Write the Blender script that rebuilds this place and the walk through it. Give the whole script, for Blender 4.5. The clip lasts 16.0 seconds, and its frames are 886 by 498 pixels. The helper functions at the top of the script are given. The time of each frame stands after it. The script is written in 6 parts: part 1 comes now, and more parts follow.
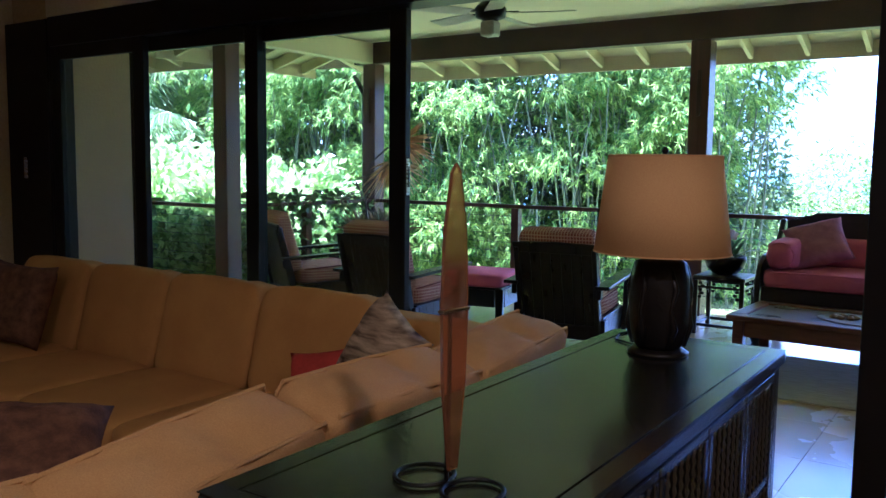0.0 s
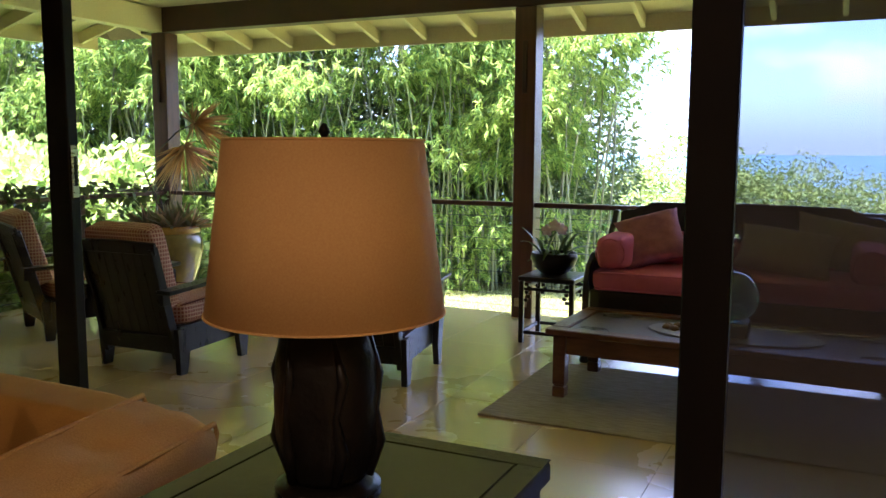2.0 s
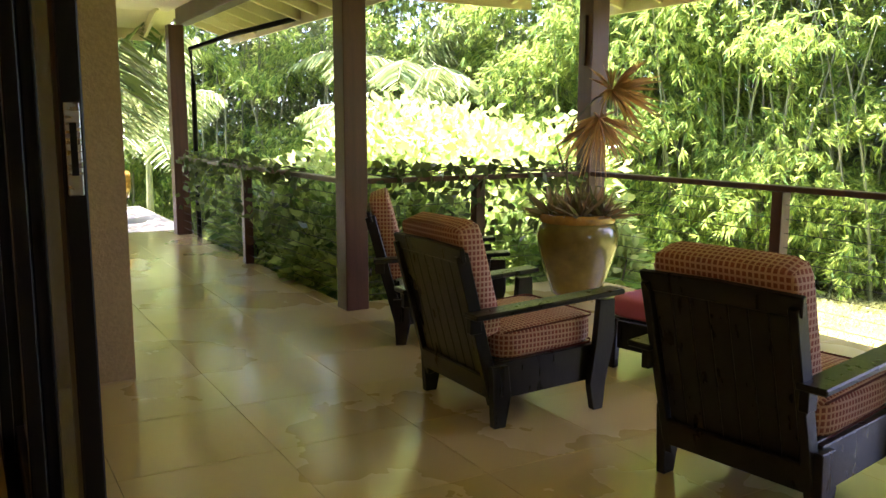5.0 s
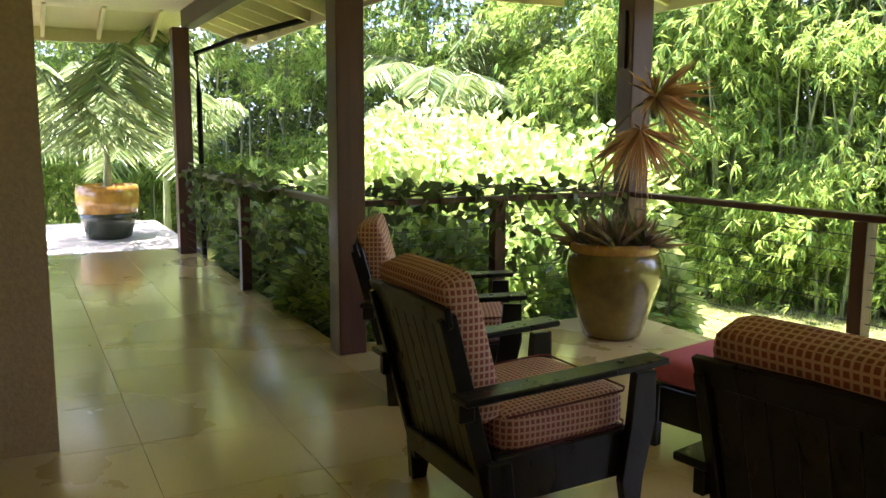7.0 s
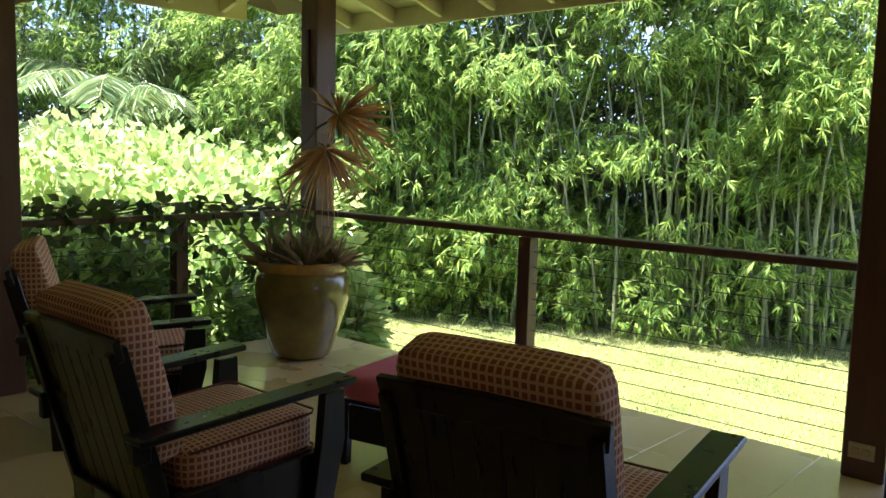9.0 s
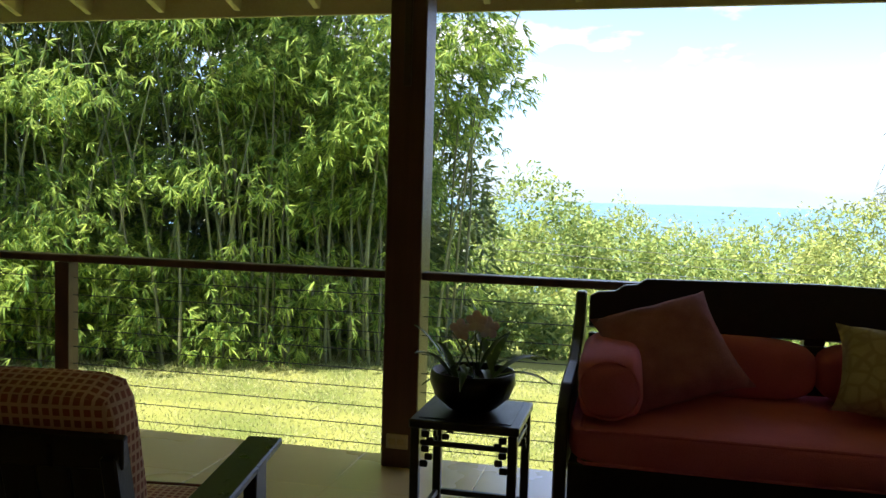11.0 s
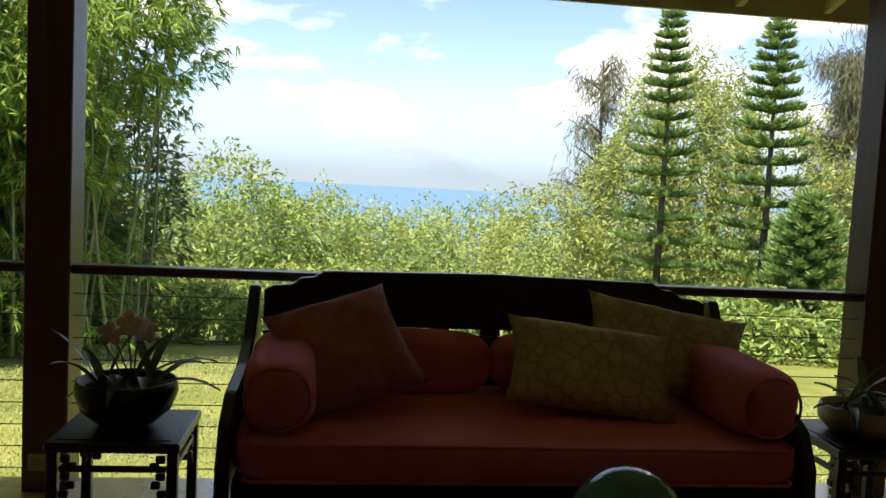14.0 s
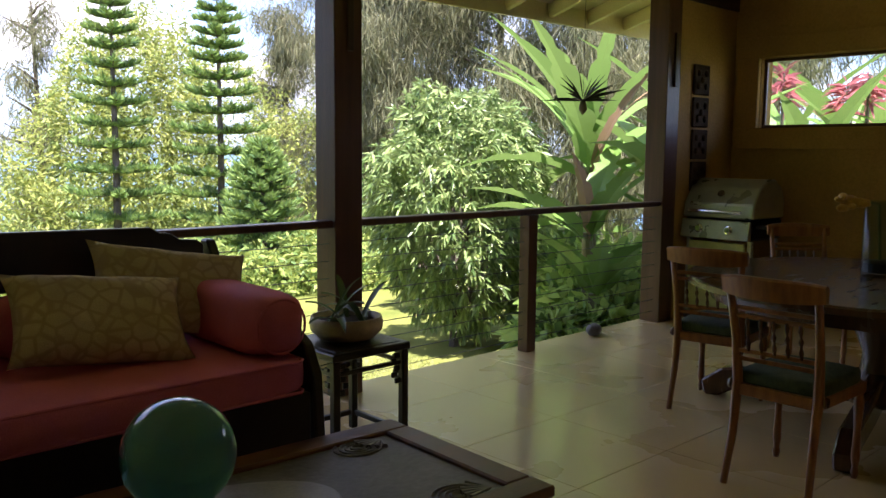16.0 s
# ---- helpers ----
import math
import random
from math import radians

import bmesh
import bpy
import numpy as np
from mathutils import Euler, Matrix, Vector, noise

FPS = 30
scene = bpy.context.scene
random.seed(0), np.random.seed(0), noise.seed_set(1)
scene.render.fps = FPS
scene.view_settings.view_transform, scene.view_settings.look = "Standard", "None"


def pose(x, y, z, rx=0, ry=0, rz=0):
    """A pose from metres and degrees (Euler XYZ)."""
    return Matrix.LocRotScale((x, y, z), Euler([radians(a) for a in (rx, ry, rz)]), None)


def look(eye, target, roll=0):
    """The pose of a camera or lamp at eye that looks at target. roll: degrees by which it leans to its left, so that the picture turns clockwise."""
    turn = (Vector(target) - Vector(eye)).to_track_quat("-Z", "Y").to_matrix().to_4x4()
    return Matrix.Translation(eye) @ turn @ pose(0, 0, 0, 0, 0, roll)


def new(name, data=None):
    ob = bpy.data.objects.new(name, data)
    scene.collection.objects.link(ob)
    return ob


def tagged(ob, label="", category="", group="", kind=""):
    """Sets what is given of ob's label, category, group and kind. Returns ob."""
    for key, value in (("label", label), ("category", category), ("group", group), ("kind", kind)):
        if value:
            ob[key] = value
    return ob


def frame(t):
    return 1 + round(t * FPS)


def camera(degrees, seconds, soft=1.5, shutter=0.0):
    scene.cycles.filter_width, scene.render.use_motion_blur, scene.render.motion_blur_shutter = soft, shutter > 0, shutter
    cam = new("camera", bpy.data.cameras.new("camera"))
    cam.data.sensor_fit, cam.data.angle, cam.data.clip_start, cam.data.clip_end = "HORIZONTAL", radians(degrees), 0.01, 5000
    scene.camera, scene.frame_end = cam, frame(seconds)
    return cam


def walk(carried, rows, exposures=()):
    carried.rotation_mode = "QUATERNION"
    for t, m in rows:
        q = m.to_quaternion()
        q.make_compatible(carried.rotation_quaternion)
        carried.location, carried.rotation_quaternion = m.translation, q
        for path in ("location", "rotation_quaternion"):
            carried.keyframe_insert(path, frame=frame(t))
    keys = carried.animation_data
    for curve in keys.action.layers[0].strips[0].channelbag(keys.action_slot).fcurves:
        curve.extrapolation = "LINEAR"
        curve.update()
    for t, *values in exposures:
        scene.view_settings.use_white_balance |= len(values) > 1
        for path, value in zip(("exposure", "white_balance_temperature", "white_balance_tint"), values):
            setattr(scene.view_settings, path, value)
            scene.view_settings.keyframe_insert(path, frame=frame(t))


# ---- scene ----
cam = camera(55.8, 16.0)
PATH = [
    (0, (2.643, -3.047, 1.428), (1.523, -1.402, 1.229), 0.7),
    (0.5, (2.656, -2.748, 1.43), (1.583, -1.072, 1.227), 0.5),
    (1, (2.578, -2.459, 1.429), (1.686, -0.681, 1.22), 0.1),
    (1.5, (2.577, -2.159, 1.444), (1.758, -0.349, 1.219), -0.2),
    (2, (2.553, -1.759, 1.449), (1.7, 0.035, 1.214), 0.3),
    (2.5, (2.494, -1.376, 1.424), (1.628, 0.411, 1.183), -0.3),
    (3, (2.461, -0.989, 1.416), (1.584, 0.791, 1.16), 0.0),
    (3.5, (2.39, -0.628, 1.406), (1.162, 0.927, 1.133), 1.0),
    (4, (2.259, -0.334, 1.411), (0.84, 1.045, 1.122), 0.2),
    (4.5, (2.097, -0.056, 1.397), (0.552, 1.182, 1.112), 0.4),
    (5, (1.919, 0.159, 1.418), (0.207, 1.15, 1.123), 0.1),
    (7.5, (1.104, 0.905, 1.447), (-0.659, 1.807, 1.172), 0.2),
    (8, (1.096, 0.923, 1.438), (-0.567, 2.008, 1.195), 0.9),
    (8.5, (1.106, 0.921, 1.443), (-0.411, 2.202, 1.202), 1.7),
    (9, (1.127, 0.9, 1.45), (-0.199, 2.38, 1.226), 1.5),
    (9.5, (1.138, 0.863, 1.464), (0.055, 2.532, 1.259), 2.1),
    (10, (1.181, 0.881, 1.37), (0.305, 2.672, 1.215), 1.9),
    (12.5, (1.274, 1.07, 1.437), (1.291, 3.065, 1.3), 2.5),
    (13, (1.269, 1.089, 1.436), (1.331, 3.084, 1.301), 2.5),
    (13.5, (1.29, 1.162, 1.431), (1.357, 3.155, 1.282), 2.4),
    (14, (1.342, 1.263, 1.423), (1.583, 3.243, 1.273), 2.9),
    (14.5, (1.347, 1.314, 1.411), (1.74, 3.269, 1.259), 3.3),
    (15, (1.278, 1.313, 1.379), (1.997, 3.174, 1.231), 1.4),
    (15.5, (1.189, 1.287, 1.378), (2.303, 2.939, 1.212), 0.2),
    (16, (1.159, 1.24, 1.38), (2.517, 2.691, 1.153), 0.5),
]
EXPOSURES = [(0, 3.4, 4300, 31), (0.5, 3.1, 4450, 33), (1.5, 3.2, 5300, 31), (2.5, 3.45, 5950, 30), (3.5, 3.5, 6200, 32), (5, 3.5, 6500, 34), (7.5, 2.95, 6100, 27), (9, 2.45, 5800, 22), (10, 2.1, 6000, 19), (12.5, 1.3, 7000, 14), (14.5, 1.2, 6800, 15), (15, 1.25, 6500, 16), (15.5, 1.45, 6400, 19), (16, 2.05, 6300, 28)]
walk(cam, [(t, look(eye, target, roll)) for t, eye, target, roll in PATH], EXPOSURES)

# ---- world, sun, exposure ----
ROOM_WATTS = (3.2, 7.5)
SUN_EL, SUN_AZ = radians(71), radians(-142)   # azimuth from +y towards +x
world = bpy.data.worlds.new("sky")
scene.world = world
world.use_nodes = True
wn, wl = world.node_tree.nodes, world.node_tree.links
wn.clear()
sky = wn.new("ShaderNodeTexSky")
sky.sky_type, sky.sun_disc, sky.sun_elevation, sky.sun_rotation = "NISHITA", False, SUN_EL, SUN_AZ
sky.air_density, sky.dust_density, sky.altitude = 0.65, 0.1, 400
wco = wn.new("ShaderNodeTexCoord")
wmap = wn.new("ShaderNodeMapping")
wmap.inputs["Scale"].default_value = (1.0, 1.0, 2.6)
wmap.inputs["Location"].default_value = (0.35, 0.1, 0.22)
wl.new(wco.outputs["Generated"], wmap.inputs["Vector"])
wnoise = wn.new("ShaderNodeTexNoise")
wnoise.inputs["Scale"].default_value, wnoise.inputs["Detail"].default_value = 5.0, 9
wnoise.inputs["Roughness"].default_value = 0.52
wl.new(wmap.outputs["Vector"], wnoise.inputs["Vector"])
wramp = wn.new("ShaderNodeValToRGB")
wramp.color_ramp.elements[0].position, wramp.color_ramp.elements[1].position = 0.49, 0.61
wl.new(wnoise.outputs["Fac"], wramp.inputs["Fac"])
wmix = wn.new("ShaderNodeMixRGB")
wmix.inputs["Color2"].default_value = (5.0, 5.15, 5.4, 1)
wl.new(wramp.outputs["Color"], wmix.inputs["Fac"])
wl.new(sky.outputs["Color"], wmix.inputs["Color1"])
wsep, whz, whaze = wn.new("ShaderNodeSeparateXYZ"), wn.new("ShaderNodeMapRange"), wn.new("ShaderNodeMixRGB")
wl.new(wco.outputs["Generated"], wsep.inputs["Vector"])
wl.new(wsep.outputs["Z"], whz.inputs["Value"])
whz.inputs["From Min"].default_value, whz.inputs["From Max"].default_value = 0.0, 0.13
whz.inputs["To Min"].default_value, whz.inputs["To Max"].default_value = 0.92, 0.0
whz.interpolation_type = "SMOOTHSTEP"
wl.new(whz.outputs["Result"], whaze.inputs["Fac"])
wl.new(wmix.outputs["Color"], whaze.inputs["Color1"])
whaze.inputs["Color2"].default_value = (1.6, 2.1, 2.6, 1)
wbg = wn.new("ShaderNodeBackground")
wbg.inputs["Strength"].default_value = 0.135
wl.new(whaze.outputs["Color"], wbg.inputs["Color"])
wout = wn.new("ShaderNodeOutputWorld")
wl.new(wbg.outputs["Background"], wout.inputs["Surface"])

sun = new("sun", bpy.data.lights.new("sun", "SUN"))
sun.data.energy, sun.data.angle, sun.data.color = 5.0, radians(0.6), (1.0, 0.95, 0.86)
to_sun = Vector((math.sin(SUN_AZ) * math.cos(SUN_EL), math.cos(SUN_AZ) * math.cos(SUN_EL), math.sin(SUN_EL)))
sun.matrix_world = look(to_sun * 60, (0, 0, 0))

# unseen warm lamps added at the living room ceiling, inferred from its orange light
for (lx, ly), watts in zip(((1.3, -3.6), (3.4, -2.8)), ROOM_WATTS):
    lamp = new("unseen_room_lamp", bpy.data.lights.new("unseen_room_lamp", "SPOT"))
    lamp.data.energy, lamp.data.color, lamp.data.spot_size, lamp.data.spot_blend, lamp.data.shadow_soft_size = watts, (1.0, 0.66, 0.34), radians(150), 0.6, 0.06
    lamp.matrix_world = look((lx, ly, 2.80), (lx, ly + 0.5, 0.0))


# ---- materials ----
def mat(name, col, rough=0.6, col2=None, scale=6.0, bump=0.15, bscale=80.0, metal=0.0, spec=0.5, coat=0.0, stretch=(1, 1, 1), rand=0.0, spots=0.0):
    """A painted, wooden, woven or stony surface: two scales of colour, fine relief and uneven gloss."""
    m = bpy.data.materials.new(name)
    m.use_nodes = True
    n, l = m.node_tree.nodes, m.node_tree.links
    b = n["Principled BSDF"]
    b.inputs["Metallic"].default_value = metal
    b.inputs["Specular IOR Level"].default_value = spec
    b.inputs["Coat Weight"].default_value = coat
    co = n.new("ShaderNodeTexCoord")
    mp = n.new("ShaderNodeMapping")
    mp.inputs["Scale"].default_value = stretch
    l.new(co.outputs["Object"], mp.inputs["Vector"])
    big, fine = n.new("ShaderNodeTexNoise"), n.new("ShaderNodeTexNoise")
    big.inputs["Scale"].default_value, big.inputs["Detail"].default_value = scale, 6
    fine.inputs["Scale"].default_value, fine.inputs["Detail"].default_value = bscale, 4
    l.new(mp.outputs["Vector"], big.inputs["Vector"])
    l.new(mp.outputs["Vector"], fine.inputs["Vector"])
    col2 = col2 or tuple(c * 0.72 for c in col)
    ramp = n.new("ShaderNodeValToRGB")
    e = ramp.color_ramp.elements
    e[0].position, e[1].position, e[0].color, e[1].color = 0.32, 0.68, (*col2, 1), (*col, 1)
    l.new(big.outputs["Fac"], ramp.inputs["Fac"])
    mixf = n.new("ShaderNodeMixRGB")
    mixf.blend_type = "OVERLAY"
    mixf.inputs["Fac"].default_value = 0.25
    l.new(ramp.outputs["Color"], mixf.inputs["Color1"])
    l.new(fine.outputs["Fac"], mixf.inputs["Color2"])
    last = mixf.outputs["Color"]
    if rand:
        info, hsv, mr = n.new("ShaderNodeObjectInfo"), n.new("ShaderNodeHueSaturation"), n.new("ShaderNodeMapRange")
        mr.inputs["To Min"].default_value, mr.inputs["To Max"].default_value = 1 - rand, 1 + rand
        l.new(info.outputs["Random"], mr.inputs["Value"])
        l.new(mr.outputs["Result"], hsv.inputs["Value"])
        l.new(last, hsv.inputs["Color"])
        last = hsv.outputs["Color"]
    l.new(last, b.inputs["Base Color"])
    rr = n.new("ShaderNodeMapRange")
    rr.inputs["To Min"].default_value, rr.inputs["To Max"].default_value = max(0.02, rough - 0.1), min(1, rough + 0.1)
    l.new(big.outputs["Fac"], rr.inputs["Value"])
    l.new(rr.outputs["Result"], b.inputs["Roughness"])
    bp = n.new("ShaderNodeBump")
    bp.inputs["Strength"].default_value, bp.inputs["Distance"].default_value = bump, 0.01
    l.new(fine.outputs["Fac"], bp.inputs["Height"])
    l.new(bp.outputs["Normal"], b.inputs["Normal"])
    return m


def leaf_mat(name, col, col2, rough=0.45, through_=0.35, spec=0.4):
    """Leaves: each blade has its own green, and light passes through."""
    m = bpy.data.materials.new(name)
    m.use_nodes = True
    n, l = m.node_tree.nodes, m.node_tree.links
    b, out = n["Principled BSDF"], n["Material Output"]
    geo, ramp = n.new("ShaderNodeNewGeometry"), n.new("ShaderNodeValToRGB")
    e = ramp.color_ramp.elements
    e[0].color, e[1].color = (*col2, 1), (*col, 1)
    l.new(geo.outputs["Random Per Island"], ramp.inputs["Fac"])
    l.new(ramp.outputs["Color"], b.inputs["Base Color"])
    b.inputs["Roughness"].default_value, b.inputs["Specular IOR Level"].default_value = rough, spec
    tr, mix = n.new("ShaderNodeBsdfTranslucent"), n.new("ShaderNodeMixShader")
    hs = n.new("ShaderNodeHueSaturation")
    hs.inputs["Hue"].default_value, hs.inputs["Saturation"].default_value, hs.inputs["Value"].default_value = 0.485, 0.9, 1.35
    l.new(ramp.outputs["Color"], hs.inputs["Color"])
    l.new(hs.outputs["Color"], tr.inputs["Color"])
    mix.inputs["Fac"].default_value = through_
    l.new(b.outputs["BSDF"], mix.inputs[1])
    l.new(tr.outputs["BSDF"], mix.inputs[2])
    l.new(mix.outputs["Shader"], out.inputs["Surface"])
    return m


def glass_mat(name, col=(0.96, 0.98, 0.97), rough=0.0, tint=None):
    """Thin pane: clear with a mirror-like sheen that grows at a slant."""
    m = bpy.data.materials.new(name)
    m.use_nodes = True
    n, l = m.node_tree.nodes, m.node_tree.links
    n.remove(n["Principled BSDF"])
    t, g, lw, mix = n.new("ShaderNodeBsdfTransparent"), n.new("ShaderNodeBsdfGlossy"), n.new("ShaderNodeLayerWeight"), n.new("ShaderNodeMixShader")
    t.inputs["Color"].default_value, g.inputs["Roughness"].default_value = (*col, 1), rough
    pw, mr = n.new("ShaderNodeMath"), n.new("ShaderNodeMapRange")
    pw.operation, pw.inputs[1].default_value = "POWER", 4.0
    mr.inputs["To Min"].default_value, mr.inputs["To Max"].default_value = 0.03, 0.6
    lw.inputs["Blend"].default_value = 0.5
    l.new(lw.outputs["Facing"], pw.inputs[0])
    l.new(pw.outputs["Value"], mr.inputs["Value"])
    l.new(mr.outputs["Result"], mix.inputs["Fac"])
    l.new(t.outputs["BSDF"], mix.inputs[1])
    l.new(g.outputs["BSDF"], mix.inputs[2])
    l.new(mix.outputs["Shader"], n["Material Output"].inputs["Surface"])
    return m


M_POST = mat("dark_brown_paint", (0.12, 0.052, 0.036), 0.35, (0.075, 0.032, 0.024), 3, 0.12, 60, stretch=(6, 6, 0.6))
M_BEAM = mat("brown_beam_paint", (0.075, 0.036, 0.026), 0.45, (0.045, 0.022, 0.017), 3, 0.12, 60)
M_CREAM = mat("cream_soffit_paint", (0.74, 0.67, 0.44), 0.6, (0.68, 0.61, 0.39), 2, 0.08, 70)
M_CEIL = mat("cream_ceiling_paint", (0.80, 0.74, 0.52), 0.7, (0.75, 0.69, 0.48), 1.5, 0.06, 60)
M_TAN = mat("tan_stucco", (0.50, 0.37, 0.20), 0.85, (0.44, 0.32, 0.17), 1.6, 0.5, 55)
M_OCHRE = mat("ochre_stucco", (0.46, 0.28, 0.10), 0.85, (0.36, 0.21, 0.07), 1.8, 0.5, 45)
M_ROOM = mat("cream_plaster", (0.66, 0.58, 0.40), 0.85, (0.60, 0.52, 0.35), 1.4, 0.25, 60)
M_BLACK = mat("black_aluminium", (0.007, 0.007, 0.008), 0.38, (0.005, 0.005, 0.006), 5, 0.05, 200, spec=0.25)
M_STEEL = mat("brushed_steel", (0.55, 0.55, 0.54), 0.28, (0.42, 0.42, 0.42), 12, 0.05, 300, metal=1.0, stretch=(1, 1, 8))
M_TILE = mat("buff_stone_tile", (0.73, 0.55, 0.27), 0.27, (0.70, 0.522, 0.252), 0.8, 0.0, 30, spec=0.9, coat=1.0, rand=0.03)
M_TILE.node_tree.nodes["Principled BSDF"].inputs["Coat Roughness"].default_value = 0.14
M_TILE.node_tree.nodes["Map Range.001"].inputs["To Min"].default_value, M_TILE.node_tree.nodes["Map Range.001"].inputs["To Max"].default_value = 0.26, 0.29
M_TILE.node_tree.nodes["Mix (Legacy)"].inputs["Fac"].default_value = 0.0
tile_geo = M_TILE.node_tree.nodes.new("ShaderNodeNewGeometry")
M_TILE.node_tree.links.new(tile_geo.outputs["Position"], M_TILE.node_tree.nodes["Mapping"].inputs["Vector"])
M_GROUT = mat("grey_grout", (0.56, 0.43, 0.25), 0.7, None, 10, 0.3, 120)
M_GLASS = glass_mat("pane_glass")
M_SCREEN = glass_mat("screen_mesh", (0.62, 0.65, 0.70), 0.02)
n_, l_ = M_SCREEN.node_tree.nodes, M_SCREEN.node_tree.links
veil, vm = n_.new("ShaderNodeBsdfDiffuse"), n_.new("ShaderNodeMixShader")
veil.inputs["Color"].default_value, vm.inputs["Fac"].default_value = (0.10, 0.11, 0.14, 1), 0.3
l_.new(n_["Material Output"].inputs["Surface"].links[0].from_socket, vm.inputs[1])
l_.new(veil.outputs["BSDF"], vm.inputs[2])
l_.new(vm.outputs["Shader"], n_["Material Output"].inputs["Surface"])
M_CONC = mat("grey_concrete", (0.40, 0.39, 0.36), 0.85, (0.30, 0.29, 0.27), 3, 0.4, 60)


# ---- shapes ----
def finish(name, bm, material, parent=None, label="", smooth=False):
    me = bpy.data.meshes.new(name)
    bmesh.ops.recalc_face_normals(bm, faces=bm.faces)
    bm.to_mesh(me)
    bm.free()
    if smooth:
        me.polygons.foreach_set("use_smooth", [True] * len(me.polygons))
    me.materials.append(material)
    ob = new(name, me)
    ob.parent = parent
    if label:
        ob["label"] = label
    return ob


def part(name, bm, material, parent, label="", smooth=False):
    return finish(name, bm, material, parent, label, smooth)


def thing(name, label, category, at=(0, 0, 0), turn=0.0, group="", kind=""):
    ob = new(name)
    ob.empty_display_size = 0.2
    ob.matrix_basis = pose(*at, 0, 0, turn)
    return tagged(ob, label, category, group, kind)


def box(x0, x1, y0, y1, z0, z1, r=0.0, bm=None, m=None, seg=1):
    """An upright block with softened edges, added to bm."""
    b = bmesh.new()
    bmesh.ops.create_cube(b, size=1)
    for v in b.verts:
        v.co = Vector((x0 + (v.co.x + 0.5) * (x1 - x0), y0 + (v.co.y + 0.5) * (y1 - y0), z0 + (v.co.z + 0.5) * (z1 - z0)))
    if r:
        bmesh.ops.bevel(b, geom=b.edges[:], offset=r, segments=seg, affect="EDGES", profile=0.5)
    if m is not None:
        b.transform(m)
    if bm is None:
        return b
    me = bpy.data.meshes.new("tmp")
    b.to_mesh(me)
    b.free()
    bm.from_mesh(me)
    bpy.data.meshes.remove(me)
    return bm


def beam_between(a, b, w, h, r=0.004, bm=None):
    """A straight timber from a to b (points on its axis), w wide and h high."""
    a, b = Vector(a), Vector(b)
    m = Matrix.Translation(a) @ (b - a).to_track_quat("Y", "Z").to_matrix().to_4x4()
    return box(-w / 2, w / 2, 0, (b - a).length, -h / 2, h / 2, r, bm, m)


def lathe(profile, seg=32, bm=None, m=None):
    """A turned body from (radius, height) pairs."""
    b = bm or bmesh.new()
    m = m or Matrix()
    rings = []
    for r, z in profile:
        rings.append([b.verts.new(m @ Vector((max(r, 1e-4) * math.cos(2 * math.pi * k / seg), max(r, 1e-4) * math.sin(2 * math.pi * k / seg), z))) for k in range(seg)])
    for p, q in zip(rings, rings[1:]):
        for k in range(seg):
            b.faces.new((p[k], p[(k + 1) % seg], q[(k + 1) % seg], q[k]))
    b.faces.new(rings[0][::-1])
    b.faces.new(rings[-1])
    return b


def tube(points, radii, seg=8, bm=None):
    """A round, tapering rod along points."""
    b = bm or bmesh.new()
    pts = [Vector(p) for p in points]
    rings = []
    for i, p in enumerate(pts):
        d = (pts[min(i + 1, len(pts) - 1)] - pts[max(i - 1, 0)]).normalized()
        u = d.orthogonal().normalized() if abs(d.z) < 0.95 else Vector((1, 0, 0)).cross(d).normalized()
        u = (Vector((0, 0, 1)).cross(d).normalized() if abs(d.z) < 0.95 else u)
        w = d.cross(u)
        r = radii[i] if isinstance(radii, (list, tuple)) else radii
        rings.append([b.verts.new(p + r * (math.cos(2 * math.pi * k / seg) * u + math.sin(2 * math.pi * k / seg) * w)) for k in range(seg)])
    for p, q in zip(rings, rings[1:]):
        for k in range(seg):
            b.faces.new((p[k], p[(k + 1) % seg], q[(k + 1) % seg], q[k]))
    b.faces.new(rings[0][::-1])
    b.faces.new(rings[-1])
    return b


def plate(outline, thick, bm=None, m=None, r=0.0):
    """A flat board cut to an outline in its own x and z, thick along y."""
    b = bmesh.new()
    f = b.faces.new([b.verts.new((x, 0, z)) for x, z in outline])
    ext = bmesh.ops.extrude_face_region(b, geom=[f])["geom"]
    bmesh.ops.translate(b, verts=[v for v in ext if isinstance(v, bmesh.types.BMVert)], vec=(0, thick, 0))
    bmesh.ops.recalc_face_normals(b, faces=b.faces)
    if r:
        bmesh.ops.bevel(b, geom=b.edges[:], offset=r, segments=1, affect="EDGES")
    if m is not None:
        b.transform(m)
    if bm is None:
        return b
    me = bpy.data.meshes.new("tmp")
    b.to_mesh(me)
    b.free()
    bm.from_mesh(me)
    bpy.data.meshes.remove(me)
    return bm


def setting(name, bm, material, label, category):
    return tagged(finish(name, bm, material), label, category, kind="structure")


# ---- the setting: ground, sea ----
FLOOR_EDGE, BEAM_Z, CEIL_Z, GROUND = 5.2, 2.645, 2.90, -0.9


def ground_height(x, y):
    far = max(0.0, math.hypot(max(0.0, abs(x + 2) - 22), max(0.0, y - 15)))
    return GROUND - 0.05 * max(0.0, y - 6) * (y < 16) - 0.5 * (y >= 16) - min(60.0, 0.15 * far)


